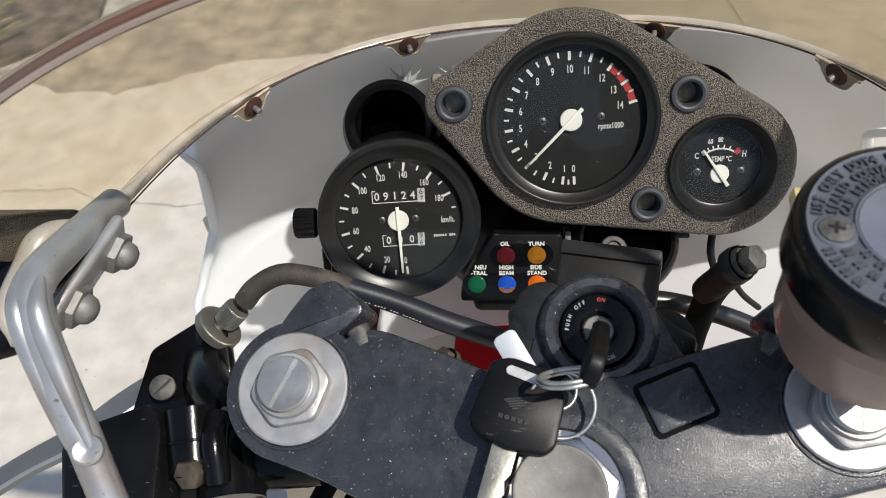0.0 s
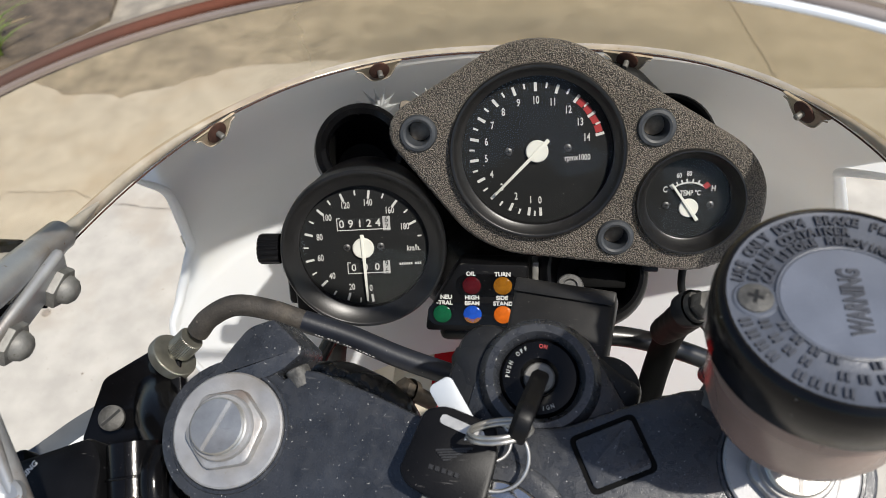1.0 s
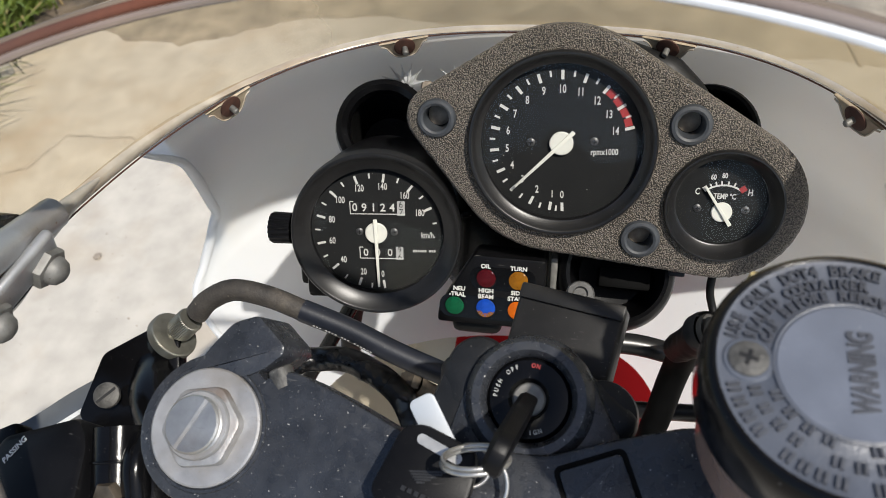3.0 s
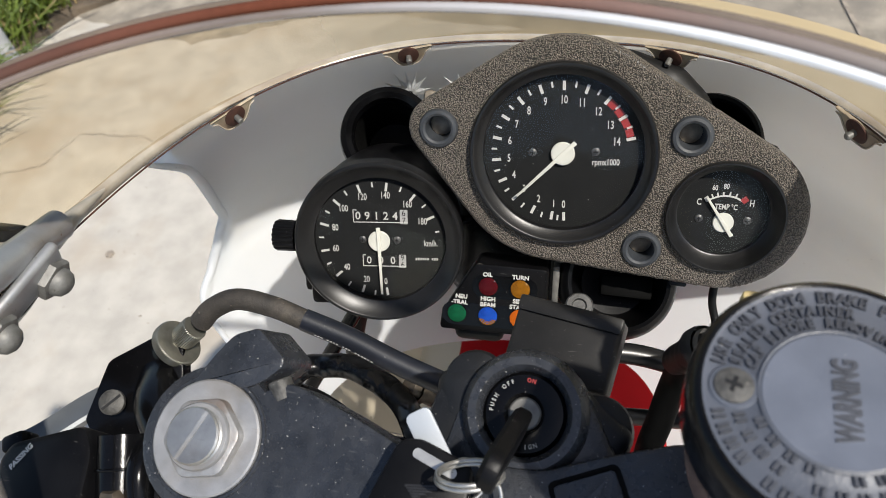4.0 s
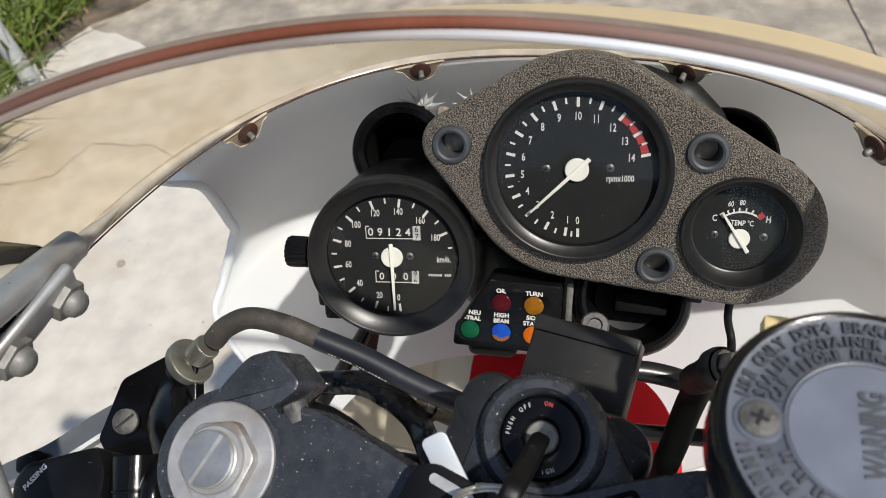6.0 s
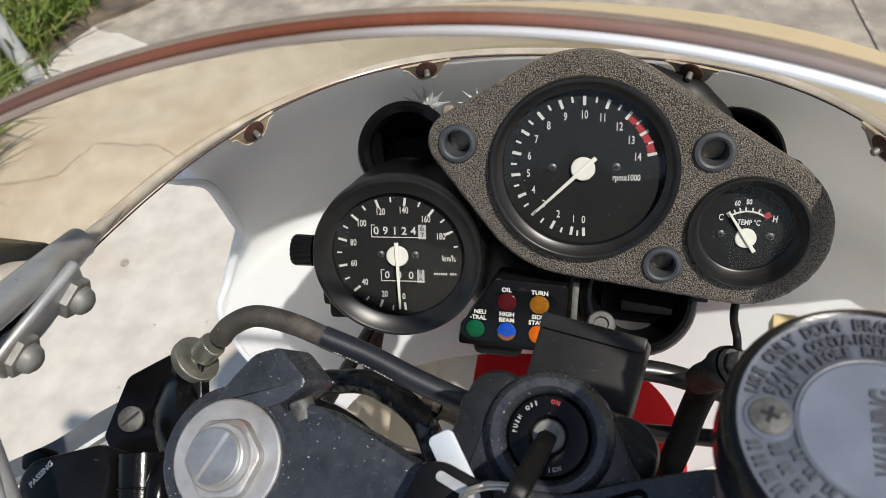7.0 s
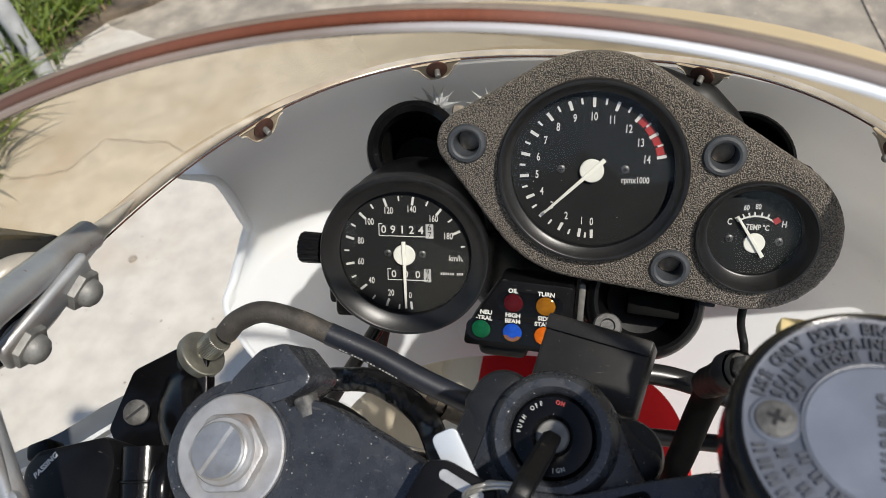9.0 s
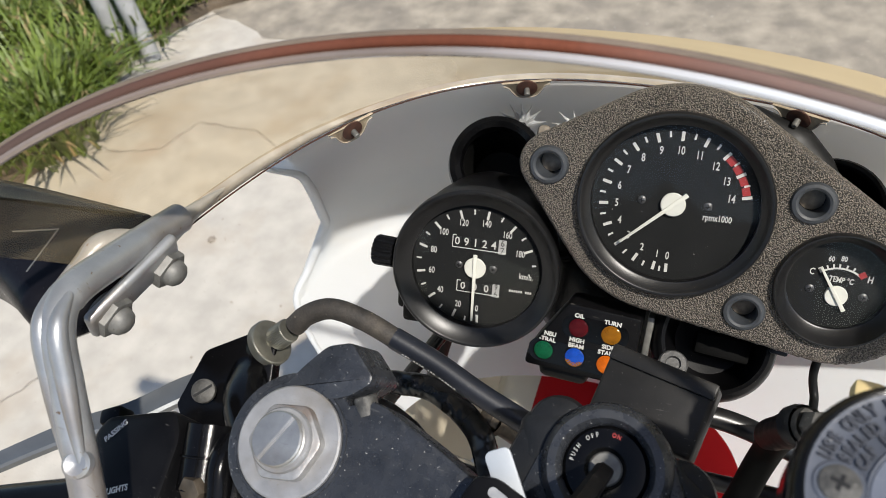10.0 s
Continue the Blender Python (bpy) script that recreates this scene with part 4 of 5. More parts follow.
for s, x, y, size in (("C", -13.4, 10.8, 3.4), ("H", 13.2, 11.2, 3.4), ("TEMP °C", 0.6, 8.6, 2.9), ("60", -6.2, 18.9, 2.7), ("80", -0.6, 19.9, 2.7)):
    part("figure" if s.isdigit() else "writing", words(s, size, pw, hx + x, hy + y, 0, 0.1, 0.72, bold=0.08), PRINT_WHITE, temp)
for sx in (-12.6, 12.0):
    cross_screw(pg, hx + sx, hy + 1.6, -3.2, 2.1, temp, BOLT_GREY)
needle(pg, hx, hy, (hx - 9.8, hy + 14.0), (hx + 4.9, hy - 7.0), -2.3, temp, 5.4, 1.1, 2.1)

# speedometer
speedo, sg = gauge_body(S, 0.0, -3.2, 48.8, 10.0, 38.4, 3.5, 0.0, 62, BIKE, "speedometer", "round black speedometer with two counters")
sd = shift(sg, -0.8, -1.0)
KMH = [276, 251, 221, 192, 163.5, 136, 108.5, 81, 53, 25.5]
for k, a in enumerate(KMH):
    p, q = polar(35.6, a), polar(30.6, a)
    part("major_tick", bar(*q, *p, 1.35, 0.1, 0.3, sd), PRINT_WHITE, speedo)
    if k < 9:
        a2 = (a + KMH[k + 1]) / 2
        p, q = polar(35.6, a2), polar(32.6, a2)
        part("minor_tick", bar(*q, *p, 0.9, 0.1, 0.3, sd), PRINT_WHITE, speedo)
    x, y = polar(28.0 if k > 4 else 26.6, a)
    part("figure", words(str(20 * k), 3.9, sd @ Matrix.Translation((0, 0, 0.2)), x, y, 0, 0.1, 0.66, bold=0.06), PRINT_WHITE, speedo)
p, q = polar(35.6, 10), polar(33.2, 10)
part("minor_tick", bar(*q, *p, 0.9, 0.1, 0.3, sd), PRINT_WHITE, speedo)


def counter(x, y, w, h, digits, last, parent):
    """A row of counting wheels in a thin white window frame; the last wheel is white."""
    bm = bmesh.new()
    for x0, y0, x1, y1 in ((-w / 2, -h / 2, w / 2, -h / 2), (-w / 2, h / 2, -w / 2 + 2, h / 2), (-w / 2, -h / 2, -w / 2, h / 2)):
        bar(x + x0, y + y0, x + x1, y + y1, 0.45, 0.1, 0.35, sd, bm)
    part("counter_frame", bm, PRINT_WHITE, parent, "thin white window frame")
    n = len(digits)
    cell = (w - h * 0.62) / n
    for i, ch in enumerate(digits):
        cx = x - w / 2 + cell * (i + 0.5)
        part("counter_wheel", prism(rounded(cell * 0.94, h * 0.84, 0.5, cx, y), -0.5, 0.12, sd, 0.1), WHEEL_BLACK, parent)
        part("figure", words(ch, h * 0.62, sd @ Matrix.Translation((0, 0, 0.22)), cx, y, 0, 0.1, 0.95, bold=0.08), PRINT_WHITE, parent)
    cx = x + w / 2 - h * 0.31
    part("counter_wheel", prism(rounded(h * 0.6, h * 1.18, 0.4, cx, y - 0.3), 0.05, 0.2, sd), WHEEL_WHITE, parent, "white tenths wheel")
    for dy, ch in zip((h * 0.27, -h * 0.36), last):
        part("figure", words(ch, h * 0.5, sd @ Matrix.Translation((0, 0, 0.28)), cx, y + dy, 0, 0.1, 0.9), WHEEL_BLACK, parent)


counter(1.2, 15.0, 31.5, 7.4, "09124", "67", speedo)
counter(2.6, -12.8, 25.5, 7.0, "000", "96", speedo)
part("unit_writing", words("km/h.", 3.5, sd @ Matrix.Translation((0, 0, 0.2)), 30.0, -1.6, 0, 0.1, 0.72, bold=0.08), PRINT_WHITE, speedo)
part("maker_mark", join(*(bar(21.0 + i * 1.35, -11.4, 21.9 + i * 1.35, -11.4, 1.4, 0.1, 0.25, sd) for i in range(10) if i != 6)), PRINT_WHITE, speedo, "tiny unreadable maker's mark")
for sx in (-9.8, 10.4):
    cross_screw(sd, sx, 0.4, 0.3, 2.2, speedo, BOLT_GREY)
needle(sd, 0, 0, polar(33.5, 271), polar(8.8, 91), 2.2, speedo, 6.4)
# trip reset knob
km = basis(S @ Vector((-47, -4, -4)), S.to_3x3() @ Vector((-1, 0.02, -0.05)), (0, 0, 1))
knob = [(9.3 + (0.0 if i % 4 in (0, 1) else -0.9)) for i in range(64)]
bm = bmesh.new()
rings = [[bm.verts.new(km @ Vector((r * f * math.cos(2 * math.pi * i / 64), r * f * math.sin(2 * math.pi * i / 64), z))) for i, r in enumerate(knob)] for z, f in ((3, 0.8), (4, 0.98), (15, 1.0), (16.5, 0.9))]
for a, b in zip(rings, rings[1:]):
    for i in range(64):
        bm.faces.new((a[i], a[(i + 1) % 64], b[(i + 1) % 64], b[i]))
bm.faces.new(rings[0][::-1]), bm.faces.new(rings[-1])
part("reset_knob", bm, SATIN_BLACK, speedo, "ribbed black trip reset knob")
part("knob_stem", lathe([(4, -6), (4, 5)], km, 20), SATIN_BLACK, speedo)
part("mount_block", box(shift(S, -34, -38, -14), 22, 22, 20, 3), SATIN_BLACK, speedo)
part("drive_cable", tube([S @ Vector((-14, -48, -20)), S @ Vector((-20, -60, -34)), (-0.135, 0.165, 0.74), (-0.15, 0.19, 0.66)], 0.0065, 14), RUBBER, speedo, "black speedometer cable")

# warning lamp panel
panel_o = fillet([(-28.5, -20.5, 3), (33.5, -20.5, 3), (34.0, 21.5, 3), (-8.0, 22.0, 3), (-27.5, -10.0, 4)], 5)
lamp_panel = part("warning_lamp_panel", prism(panel_o, -24, 0, LED, 1.6), SATIN_BLACK, BIKE, "black warning lamp panel with coloured lenses")
part("panel_groove", join(prism(rounded(38, 14, 6.5, 9.5, 8.6), 0.02, 0.25, LED), prism(rounded(55, 14, 6.5, 0.5, -9.5), 0.02, 0.25, LED)), GLOSS_BLACK, lamp_panel)
for x, y, mat, lab in ((0, 8.6, LAMP_RED, "dark red"), (18.6, 8.6, LAMP_AMBER, "amber"), (-18.0, -9.5, LAMP_GREEN, "green"), (0.4, -9.5, LAMP_BLUE, "blue"), (18.8, -9.5, LAMP_ORANGE, "orange")):
    lens = part("lamp_lens", lathe([(5.6, 0), (5.5, 0.4), (4.6, 0.75), (2.6, 1.0), (0, 1.1)], LED, 32, x=x, y=y), mat, lamp_panel, lab + " lamp lens")
    if lab == "blue":
        half_o = [(x + 5.4 * math.cos(radians(a)), y + 5.4 * math.sin(radians(a))) for a in range(200, 341, 10)]
        part("lens_insert", prism(half_o, 0.3, 0.95, LED), LAMP_AMBER, lamp_panel, "amber lower edge of the lens")
    part("lens_ring", lathe([(5.6, 0.2), (5.7, 0.55), (6.1, 0.5), (6.3, 0.1)], LED, 32, x=x, y=y), GLOSS_BLACK, lamp_panel)
    grid_bm = bmesh.new()
    for i in range(-3, 4):
        o = i * 1.45
        l = math.sqrt(max(0.1, 5.0 ** 2 - o * o))
        for turn in (45, -45):
            c, s = math.cos(radians(turn)), math.sin(radians(turn))
            bar(x + o * c - l * s, y + o * s + l * c, x + o * c + l * s, y + o * s - l * c, 0.25, 0.3, 1.12 - (o / 5) ** 2 * 0.5, LED, grid_bm)
    part("lens_pattern", grid_bm, mat, lamp_panel)
lw = LED @ Matrix.Translation((0, 0, 0.35))
for s, x, y in (("OIL", -0.5, 15.8), ("TURN", 18.5, 15.6), ("NEU", -15.5, 1.2), ("-TRAL", -16.6, -2.4), ("HIGH", 0.2, 1.0), ("BEAM", 0.2, -2.6), ("SIDE", 18.2, 1.0), ("STAND", 18.8, -2.6)):
    part("writing", words(s, 2.45, lw, x, y, 0, 0.12, 1.02, bold=0.12), PRINT_WHITE, lamp_panel)
part("panel_bracket", box(shift(LED, 38, 8, -18), 4, 26, 18, 1), ZINC, lamp_panel, "grey metal bracket")
part("speedometer_strut", tube([(-0.117, 0.160, 0.800), (-0.1213, 0.1567, 0.7927), (-0.1441, 0.1401, 0.7578), (-0.175, 0.118, 0.71)], 0.0048, 16), GLOSS_BLACK, speedo, "thin black strut")
part("rear_block", box(basis(S @ Vector((-40, -34, -26)), (0.2, -0.88, 0.43)), 22, 22, 26, 3), SATIN_BLACK, speedo, "black block on the housing")
part("lower_boot", box(shift(LED, -6, -24, -16), 30, 12, 18, 5, 3), RUBBER, lamp_panel)

# ---- upper fork clamp ----
def clamp_outline():
    left = [(-27, 17, 6), (-47, 25, 8), (-70, 32.5, 4), (-77, 33, 2), (-82, 30, 1)]
    arc_ = [(-103.2 + 28.5 * math.cos(radians(a)), 7.6 + 28.5 * math.sin(radians(a)), 0) for a in range(48, 256, 8)]
    rear = [(-92, -25, 6), (-60, -38, 10), (-28, -54, 10)]
    lft = left + arc_ + rear
    rgt = [(-x, y, r) for x, y, r in lft[::-1]]
    return fillet(lft + [(0, -58, 6)] + rgt + [(20, 16, 6), (-8, 15, 6)], 4)


top_clamp = part("top_clamp", prism(clamp_outline(), -24, 0, C, 1.8, low=1.5), CLAMP_PAINT, BIKE, "black painted upper fork clamp with chips and dust")
for sgn in (-1, 1):
    boss = fillet([(sgn * x, y, r) for x, y, r in ((-116, 26, 3), (-109, 38, 6), (-101, 48.5, 3), (-90.5, 52.5, 2.5), (-77.5, 42, 2.5), (-77.5, 38.5, 1.5), (-84.5, 32, 2), (-92, 28, 3))], 5)
    part("pinch_boss", prism(boss, -26, 1.0, C @ Matrix.Translation((0, 26, 0)) @ pose(0, 0, 0, 7, 0, 0) @ Matrix.Translation((0, -26, 0)), 1.6), CLAMP_PAINT, top_clamp)
    bx = basis(C @ Vector((sgn * -79.5, 32.0, -3.4)), C.to_3x3() @ Vector((sgn * -0.5, 0.85, 0.15)))
    part("pinch_bolt", lathe([(0, -6), (4.8, -6), (4.8, 1.4), (4.3, 1.9), (0, 1.9)], bx, 18), OLD_BOLT, top_clamp, "dull pinch bolt")
    fx, fy = sgn * 103.2, 7.8
    cap = part("fork_cap", lathe([(0, 2.2), (21.6, 2.2), (22.3, 1.6), (22.4, -4), (0, -4)], C, 72, x=fx, y=fy), ALU, BIKE, "weathered aluminium fork cap")
    part("collar", lathe([(22.6, 0.3), (23.0, 0.7), (24.0, 0.6), (24.4, 0.0)], C, 72, x=fx, y=fy), CLAMP_PAINT, cap)
    part("hex_nut", prism(fillet([(px, py, 3.2) for px, py in ngon(16.6, 6, fx + 0.5, fy - 0.3, 12)], 5), 2.0, 6.6, C, 1.4), STAINED_ALU, cap, "stained hexagon nut")
    part("lock_ring", lathe([(12.8, 6.4), (12.8, 7.8), (12.2, 8.6), (10.6, 8.6)], C, 40, x=fx, y=fy), ALU, cap)
    top = part("adjuster", lathe([(11.6, 6.2), (11.6, 7.4), (10.4, 7.8), (10.8, 8.2), (10.3, 8.6), (10.8, 9.0), (10.3, 9.4), (10.8, 9.8), (10.3, 10.2), (10.7, 10.6), (10.7, 11.6), (10.1, 12.2), (0, 12.2)], C, 48, x=fx, y=fy), STEEL, cap, "machined slotted adjuster")
    a = (66 if sgn < 0 else 88)
    c, s = math.cos(radians(a)), math.sin(radians(a))
    part("slot", bar(fx - 10.2 * c, fy - 10.2 * s, fx + 10.2 * c, fy + 10.2 * s, 1.5, 12.18, 12.4, C), ALU, cap)
    part("fork_tube", lathe([(20.5, -4), (20.5, -260), (0, -260)], C, 40, x=fx, y=fy), CHROME, BIKE, "chromed fork tube")

part("lower_clamp", box(C @ Matrix.Translation((0, -2, -165)), 240, 52, 30, 10, 3), CAST_BLACK, BIKE, "black lower fork clamp")

# steering stem nut
SX, SY = 1.5, -27.0
stem = part("stem_nut", prism(ngon(21.5, 6, SX, SY, 14), 1.4, 6.6, C, 1.6), CHROME, BIKE, "big chromed hexagon steering stem nut")
part("stem_face", lathe([(0, 7.0), (14.6, 7.0), (15.6, 7.6), (16.6, 7.5), (17.2, 6.4)], C, 64, x=SX, y=SY), STEM_DULL, stem, "dull steel end face")
part("chrome_washer", lathe([(16, 1.2), (22.4, 1.2), (23.4, 0.2)], C, 64, x=SX, y=SY), CHROME, stem)
part("nut_seat", lathe([(23.4, 0.4), (26.5, 0.8), (30.5, 0.5), (31.2, 0.0)], C, 64, x=SX, y=SY), CLAMP_PAINT, stem)

# moulded square badge; no recess is cut, a flat black border paints its shade
bt = 24.5
badge = part("badge", prism(rounded(25.6, 21.8, 2.6, 43.5, 8.0, bt), -0.2, 0.12, C), HOSE_BLACK, top_clamp, "flat black border standing in for the shaded recess round the badge")
part("badge_plate", prism(rounded(22.0, 18.2, 1.6, 43.5, 8.0, bt), 0.15, 1.1, C, 0.4), CLAMP_PAINT, top_clamp)
bd = shift(C, 43.5, 8.0, 0, bt)
part("wing_mark", join(*(bar(-7.5 + i * 0.9, -1.2 - i * 0.45, 7.2 - i * 1.5, 6.4 - i * 1.5, 0.65, 1.0, 1.9, bd) for i in range(6))), CLAMP_PAINT, top_clamp, "raised plain mark")
part("name_bar", join(*(bar(-6.6 + i * 2.7, -5.2, -4.8 + i * 2.7, -5.2, 1.9, 1.0, 1.45, bd) for i in range(5))), CLAMP_PAINT, top_clamp, "raised plain lettering bars")

# ---- ignition switch ----
IX, IY = 16.1, 35.2
ign_body = part("ignition_switch", lathe([(15.4, -6.5), (15.8, -4.0), (17.5, -2.2), (20.5, -2.4), (23.0, -5), (24.2, -10), (24.6, -40), (0, -42)], C, 72, x=IX, y=IY), CLAMP_PAINT, BIKE, "black ignition switch housing")
part("switch_face", lathe([(6.1, -8.0), (6.2, -5.6), (7.4, -4.4), (9.6, -4.2), (14.0, -4.8), (15.3, -6.4), (15.3, -9)], C, 64, x=IX, y=IY), GLOSS_BLACK, ign_body, "glossy black switch face")
part("lock_barrel", lathe([(0, -5.4), (5.4, -5.4), (6.0, -5.9), (6.0, -8)], C, 40, x=IX, y=IY), ZINC, ign_body, "worn steel lock barrel")
iw = shift(C, IX, IY, -4.25)
for s, a, mat in (("OFF", 126, WORN_PRINT), ("ON", 84, PRINT_RED), ("PUSH", 168, WORN_PRINT), ("IGN", -72, WORN_PRINT)):
    n = len(s)
    for i, ch in enumerate(s):
        aa = a - (i - (n - 1) / 2) * 8.5 * (-1 if a < 0 else 1)
        x, y = polar(12.0, aa)
        part("writing", words(ch, 1.55, iw, x, y, aa - 90 + (180 if a < 0 else 0), 0.3, 0.85, bold=0.06), mat, ign_body)
part("switch_neck", prism(hull([(IX, IY, 24.4), (IX - 20, 17, 9), (IX + 27, 19, 9)], 48), -30, -7.2, C, 3.0), CLAMP_PAINT, ign_body)
part("left_lug", prism(hull([(-5, 45, 12.5), (-9, 29, 12.5)], 40), -46, -9, C, 5.0), CAST_BLACK, ign_body)
part("lug_web", box(C @ pose(-2, 41, -23, 0, 0, 20), 34, 26, 30, 8, 3), CAST_BLACK, ign_body)
part("right_lug", lathe([(0, -12), (9, -12), (12.5, -14), (13.5, -20), (13.5, -46), (0, -46)], C, 36, x=42, y=34), CAST_BLACK, ign_body)
part("lug_groove", box(C @ pose(40, 36, -17, 0, 0, -35), 30, 16, 14, 5, 3), CAST_BLACK, ign_body)

# rubber flap cover in front of the switch
tl, tr, br = Vector((0.0026, 0.1045, 0.9034)), Vector((0.0495, 0.0955, 0.9045)), Vector((0.0425, 0.0665, 0.8890))
nn = (tr - tl).cross(tr - br).normalized()
nn = nn if nn.z > 0 else -nn
CV = basis((tl + br) / 2, nn, tr - tl)
cover = part("cable_cover", box(CV @ Matrix.Translation((0, 0, -8)), 47, 34, 16, 2.2, 3), COVER_BLACK, BIKE, "black moulded plastic cable cover")
part("cover_lip", box(CV @ Matrix.Translation((0, 13.5, 0.8)), 46.5, 7, 2.4, 1.1), COVER_BLACK, cover)
bx = basis((0.0265, 0.1105, 0.888), (0.1, -0.3, 0.95))
part("cover_bolt", lathe([(0, 6), (3, 6), (3.4, 7.4), (5.6, 7.4), (6.4, 6.4), (6.4, -12), (0, -12)], bx, 24), BOLT_GREY, cover, "round bolt head")

# ---- cable with adjuster at the left lever ----
A0, A1 = Vector((-0.186, 0.0700, 0.8585)), Vector((-0.158, 0.0815, 0.8815))
am = axis(A0, A1)
cable = part("clutch_cable", tube([A1, (-0.150, 0.0855, 0.889), (-0.136, 0.089, 0.8945), (-0.118, 0.0892, 0.8915), (-0.1014, 0.0883, 0.8842)], lambda t: 0.0056 - 0.0004 * t, 16), DUSTY_RUBBER, BIKE, "control cable with dusty rubber elbow")
part("cable_sleeve", tube([(-0.1030, 0.0884, 0.8850), (-0.080, 0.086, 0.877), (-0.055, 0.081, 0.8685), (-0.026, 0.0765, 0.860)], 0.0056, 16), HOSE_BLUE, cable, "smooth blue-black sleeve")
sleeve_line = smooth_path([(-0.1030, 0.0884, 0.8850), (-0.080, 0.086, 0.877), (-0.055, 0.081, 0.8685), (-0.026, 0.0765, 0.860)], 15)
marks = [bar(0, -4.2, 1.0, -4.2, 0.6, 2.4, 4.05, basis(Vector(p), Vector((-0.25, -0.55, 0.8)), Vector(q) - Vector(p))) for i, (p, q) in enumerate(zip(sleeve_line, sleeve_line[1:])) if 5 < i < 25 and i not in (9, 14, 18)]
part("sleeve_print", join(*marks), WORN_PRINT, cable, "faded white print")


def knurled(m, r, z0, z1, teeth, depth, bev=0.8):
    bm = bmesh.new()
    n = teeth * 2
    rr = []
    for z, f in ((z0, -bev), (z0 + bev, 0), (z1 - bev, 0), (z1, -bev)):
        rr.append([bm.verts.new(m @ Vector(((r + f - (depth if i % 2 and not f else 0)) * math.cos(2 * math.pi * i / n), (r + f - (depth if i % 2 and not f else 0)) * math.sin(2 * math.pi * i / n), z))) for i in range(n)])
    for a, b in zip(rr, rr[1:]):
        for i in range(n):
            bm.faces.new((a[i], a[(i + 1) % n], b[(i + 1) % n], b[i]))
    bm.faces.new(rr[0][::-1]), bm.faces.new(rr[-1])
    return bm


part("lock_wheel", knurled(am, 12.8, 13.0, 18.5, 76, 0.45, 0.7), NICKEL, cable, "knurled nickel lock wheel", flat=True)
part("adjuster_barrel", knurled(am, 6.7, 21.5, 33, 36, 0.45, 0.6), NICKEL, cable, "knurled nickel adjuster", flat=True)
part("adjuster_thread", lathe([(4.2, 0), (4.2, 24)], am, 20), NICKEL, cable)

# lever bracket and handlebar clamp
PB = basis((-0.1868, 0.0500, 0.8625), (0.15, -0.42, 0.89), (0.75, 0.6, 0.1))
bracket_o = fillet([(-30, -2, 2), (-29, -14, 5), (-20, -23, 5), (2, -24, 4), (20, -14, 4), (30, 10, 4), (24, 20, 4), (-8, 20, 3)], 4)
perch = part("lever_bracket", prism(bracket_o, -10, 0, PB, 1.4), GLOSS_BLACK, BIKE, "glossy black clutch lever bracket")
sm = basis((-0.1905, 0.0370, 0.8690), (0.25, -0.42, 0.87), (0.6, 0.7, 0.2))
part("pivot_screw", lathe([(0, 0.9), (5.4, 0.9), (6.2, 0.4), (6.2, -2)], sm, 30), OLD_BOLT, perch, "slotted pivot screw")
part("pivot_slot", bar(-5.4, 0, 5.4, 0, 1.3, 0.85, 1.05, sm), WHEEL_BLACK, perch)
part("adjuster_boss", tube([A0 + Vector((-0.004, -0.004, -0.006)), A0 + (A1 - A0) * 0.28], 0.0095, 20, raw=True), GLOSS_BLACK, perch)
part("arm", tube([(-0.180, 0.060, 0.858), (-0.168, 0.040, 0.866), (-0.150, 0.022, 0.868)], 0.011, 16), GLOSS_BLACK, perch)

bar_clamp = part("handlebar_clamp", tube([(-0.1610, 0.0150, 0.8870), (-0.1580, 0.0025, 0.8800), (-0.1550, -0.0100, 0.8730)], 0.0112, 24), GLOSS_BLACK, BIKE, "glossy black handlebar clamp")
part("clamp_seam", ring(11.3, 0.7, axis((-0.1580, 0.0025, 0.8800), (-0.1550, -0.0100, 0.8730))), GLOSS_BLACK, bar_clamp)
part("clamp_body", tube([(-0.148, 0.028, 0.858), (-0.146, 0.008, 0.868), (-0.140, -0.016, 0.862)], 0.015, 20), GLOSS_BLACK, bar_clamp)
part("clamp_rib", tube([(-0.1475, 0.012, 0.886), (-0.1455, 0.0, 0.886), (-0.142, -0.014, 0.876)], 0.006, 14), GLOSS_BLACK, bar_clamp)
bb = basis((-0.1530, -0.0105, 0.8790), (-0.15, -0.75, 0.65))
part("clamp_bolt", join(prism(ngon(6.6, 6, 0, 0, 10), 0, 6.5, bb, 0.9), lathe([(7.6, 0), (7.6, -2), (0, -2)], bb, 24)), BRASS, bar_clamp, "tarnished hexagon bolt")
bb2 = basis((-0.1240, -0.0230, 0.8690), (-0.1, -0.6, 0.8))
part("clamp_bolt", join(prism(ngon(5.6, 6, 0, 0, 10), 0, 5.5, bb2, 0.9), lathe([(6.6, 0), (6.6, -2), (0, -2)], bb2, 24)), BRASS, bar_clamp, "tarnished hexagon bolt")
part("handlebar", tube([(-0.105, 0.006, 0.862), (-0.16, -0.006, 0.862), (-0.24, -0.035, 0.85), (-0.36, -0.085, 0.835)], 0.011, 20), GLOSS_BLACK, bar_clamp, "black clip-on handlebar")
part("control_cable", tube([(-0.100, 0.040, 0.835), (-0.110, 0.012, 0.828), (-0.1195, -0.008, 0.820), (-0.131, -0.036, 0.812), (-0.140, -0.075, 0.79)], 0.0050, 16), HOSE_BLACK, bar_clamp, "black cable under the clamp")
part("control_cable", tube([(-0.094, 0.020, 0.825), (-0.104, -0.004, 0.822), (-0.114, -0.020, 0.820), (-0.128, -0.036, 0.808), (-0.150, -0.050, 0.79)], 0.0027, 12), HOSE_BLACK, bar_clamp, "thin black cable under the clamp")

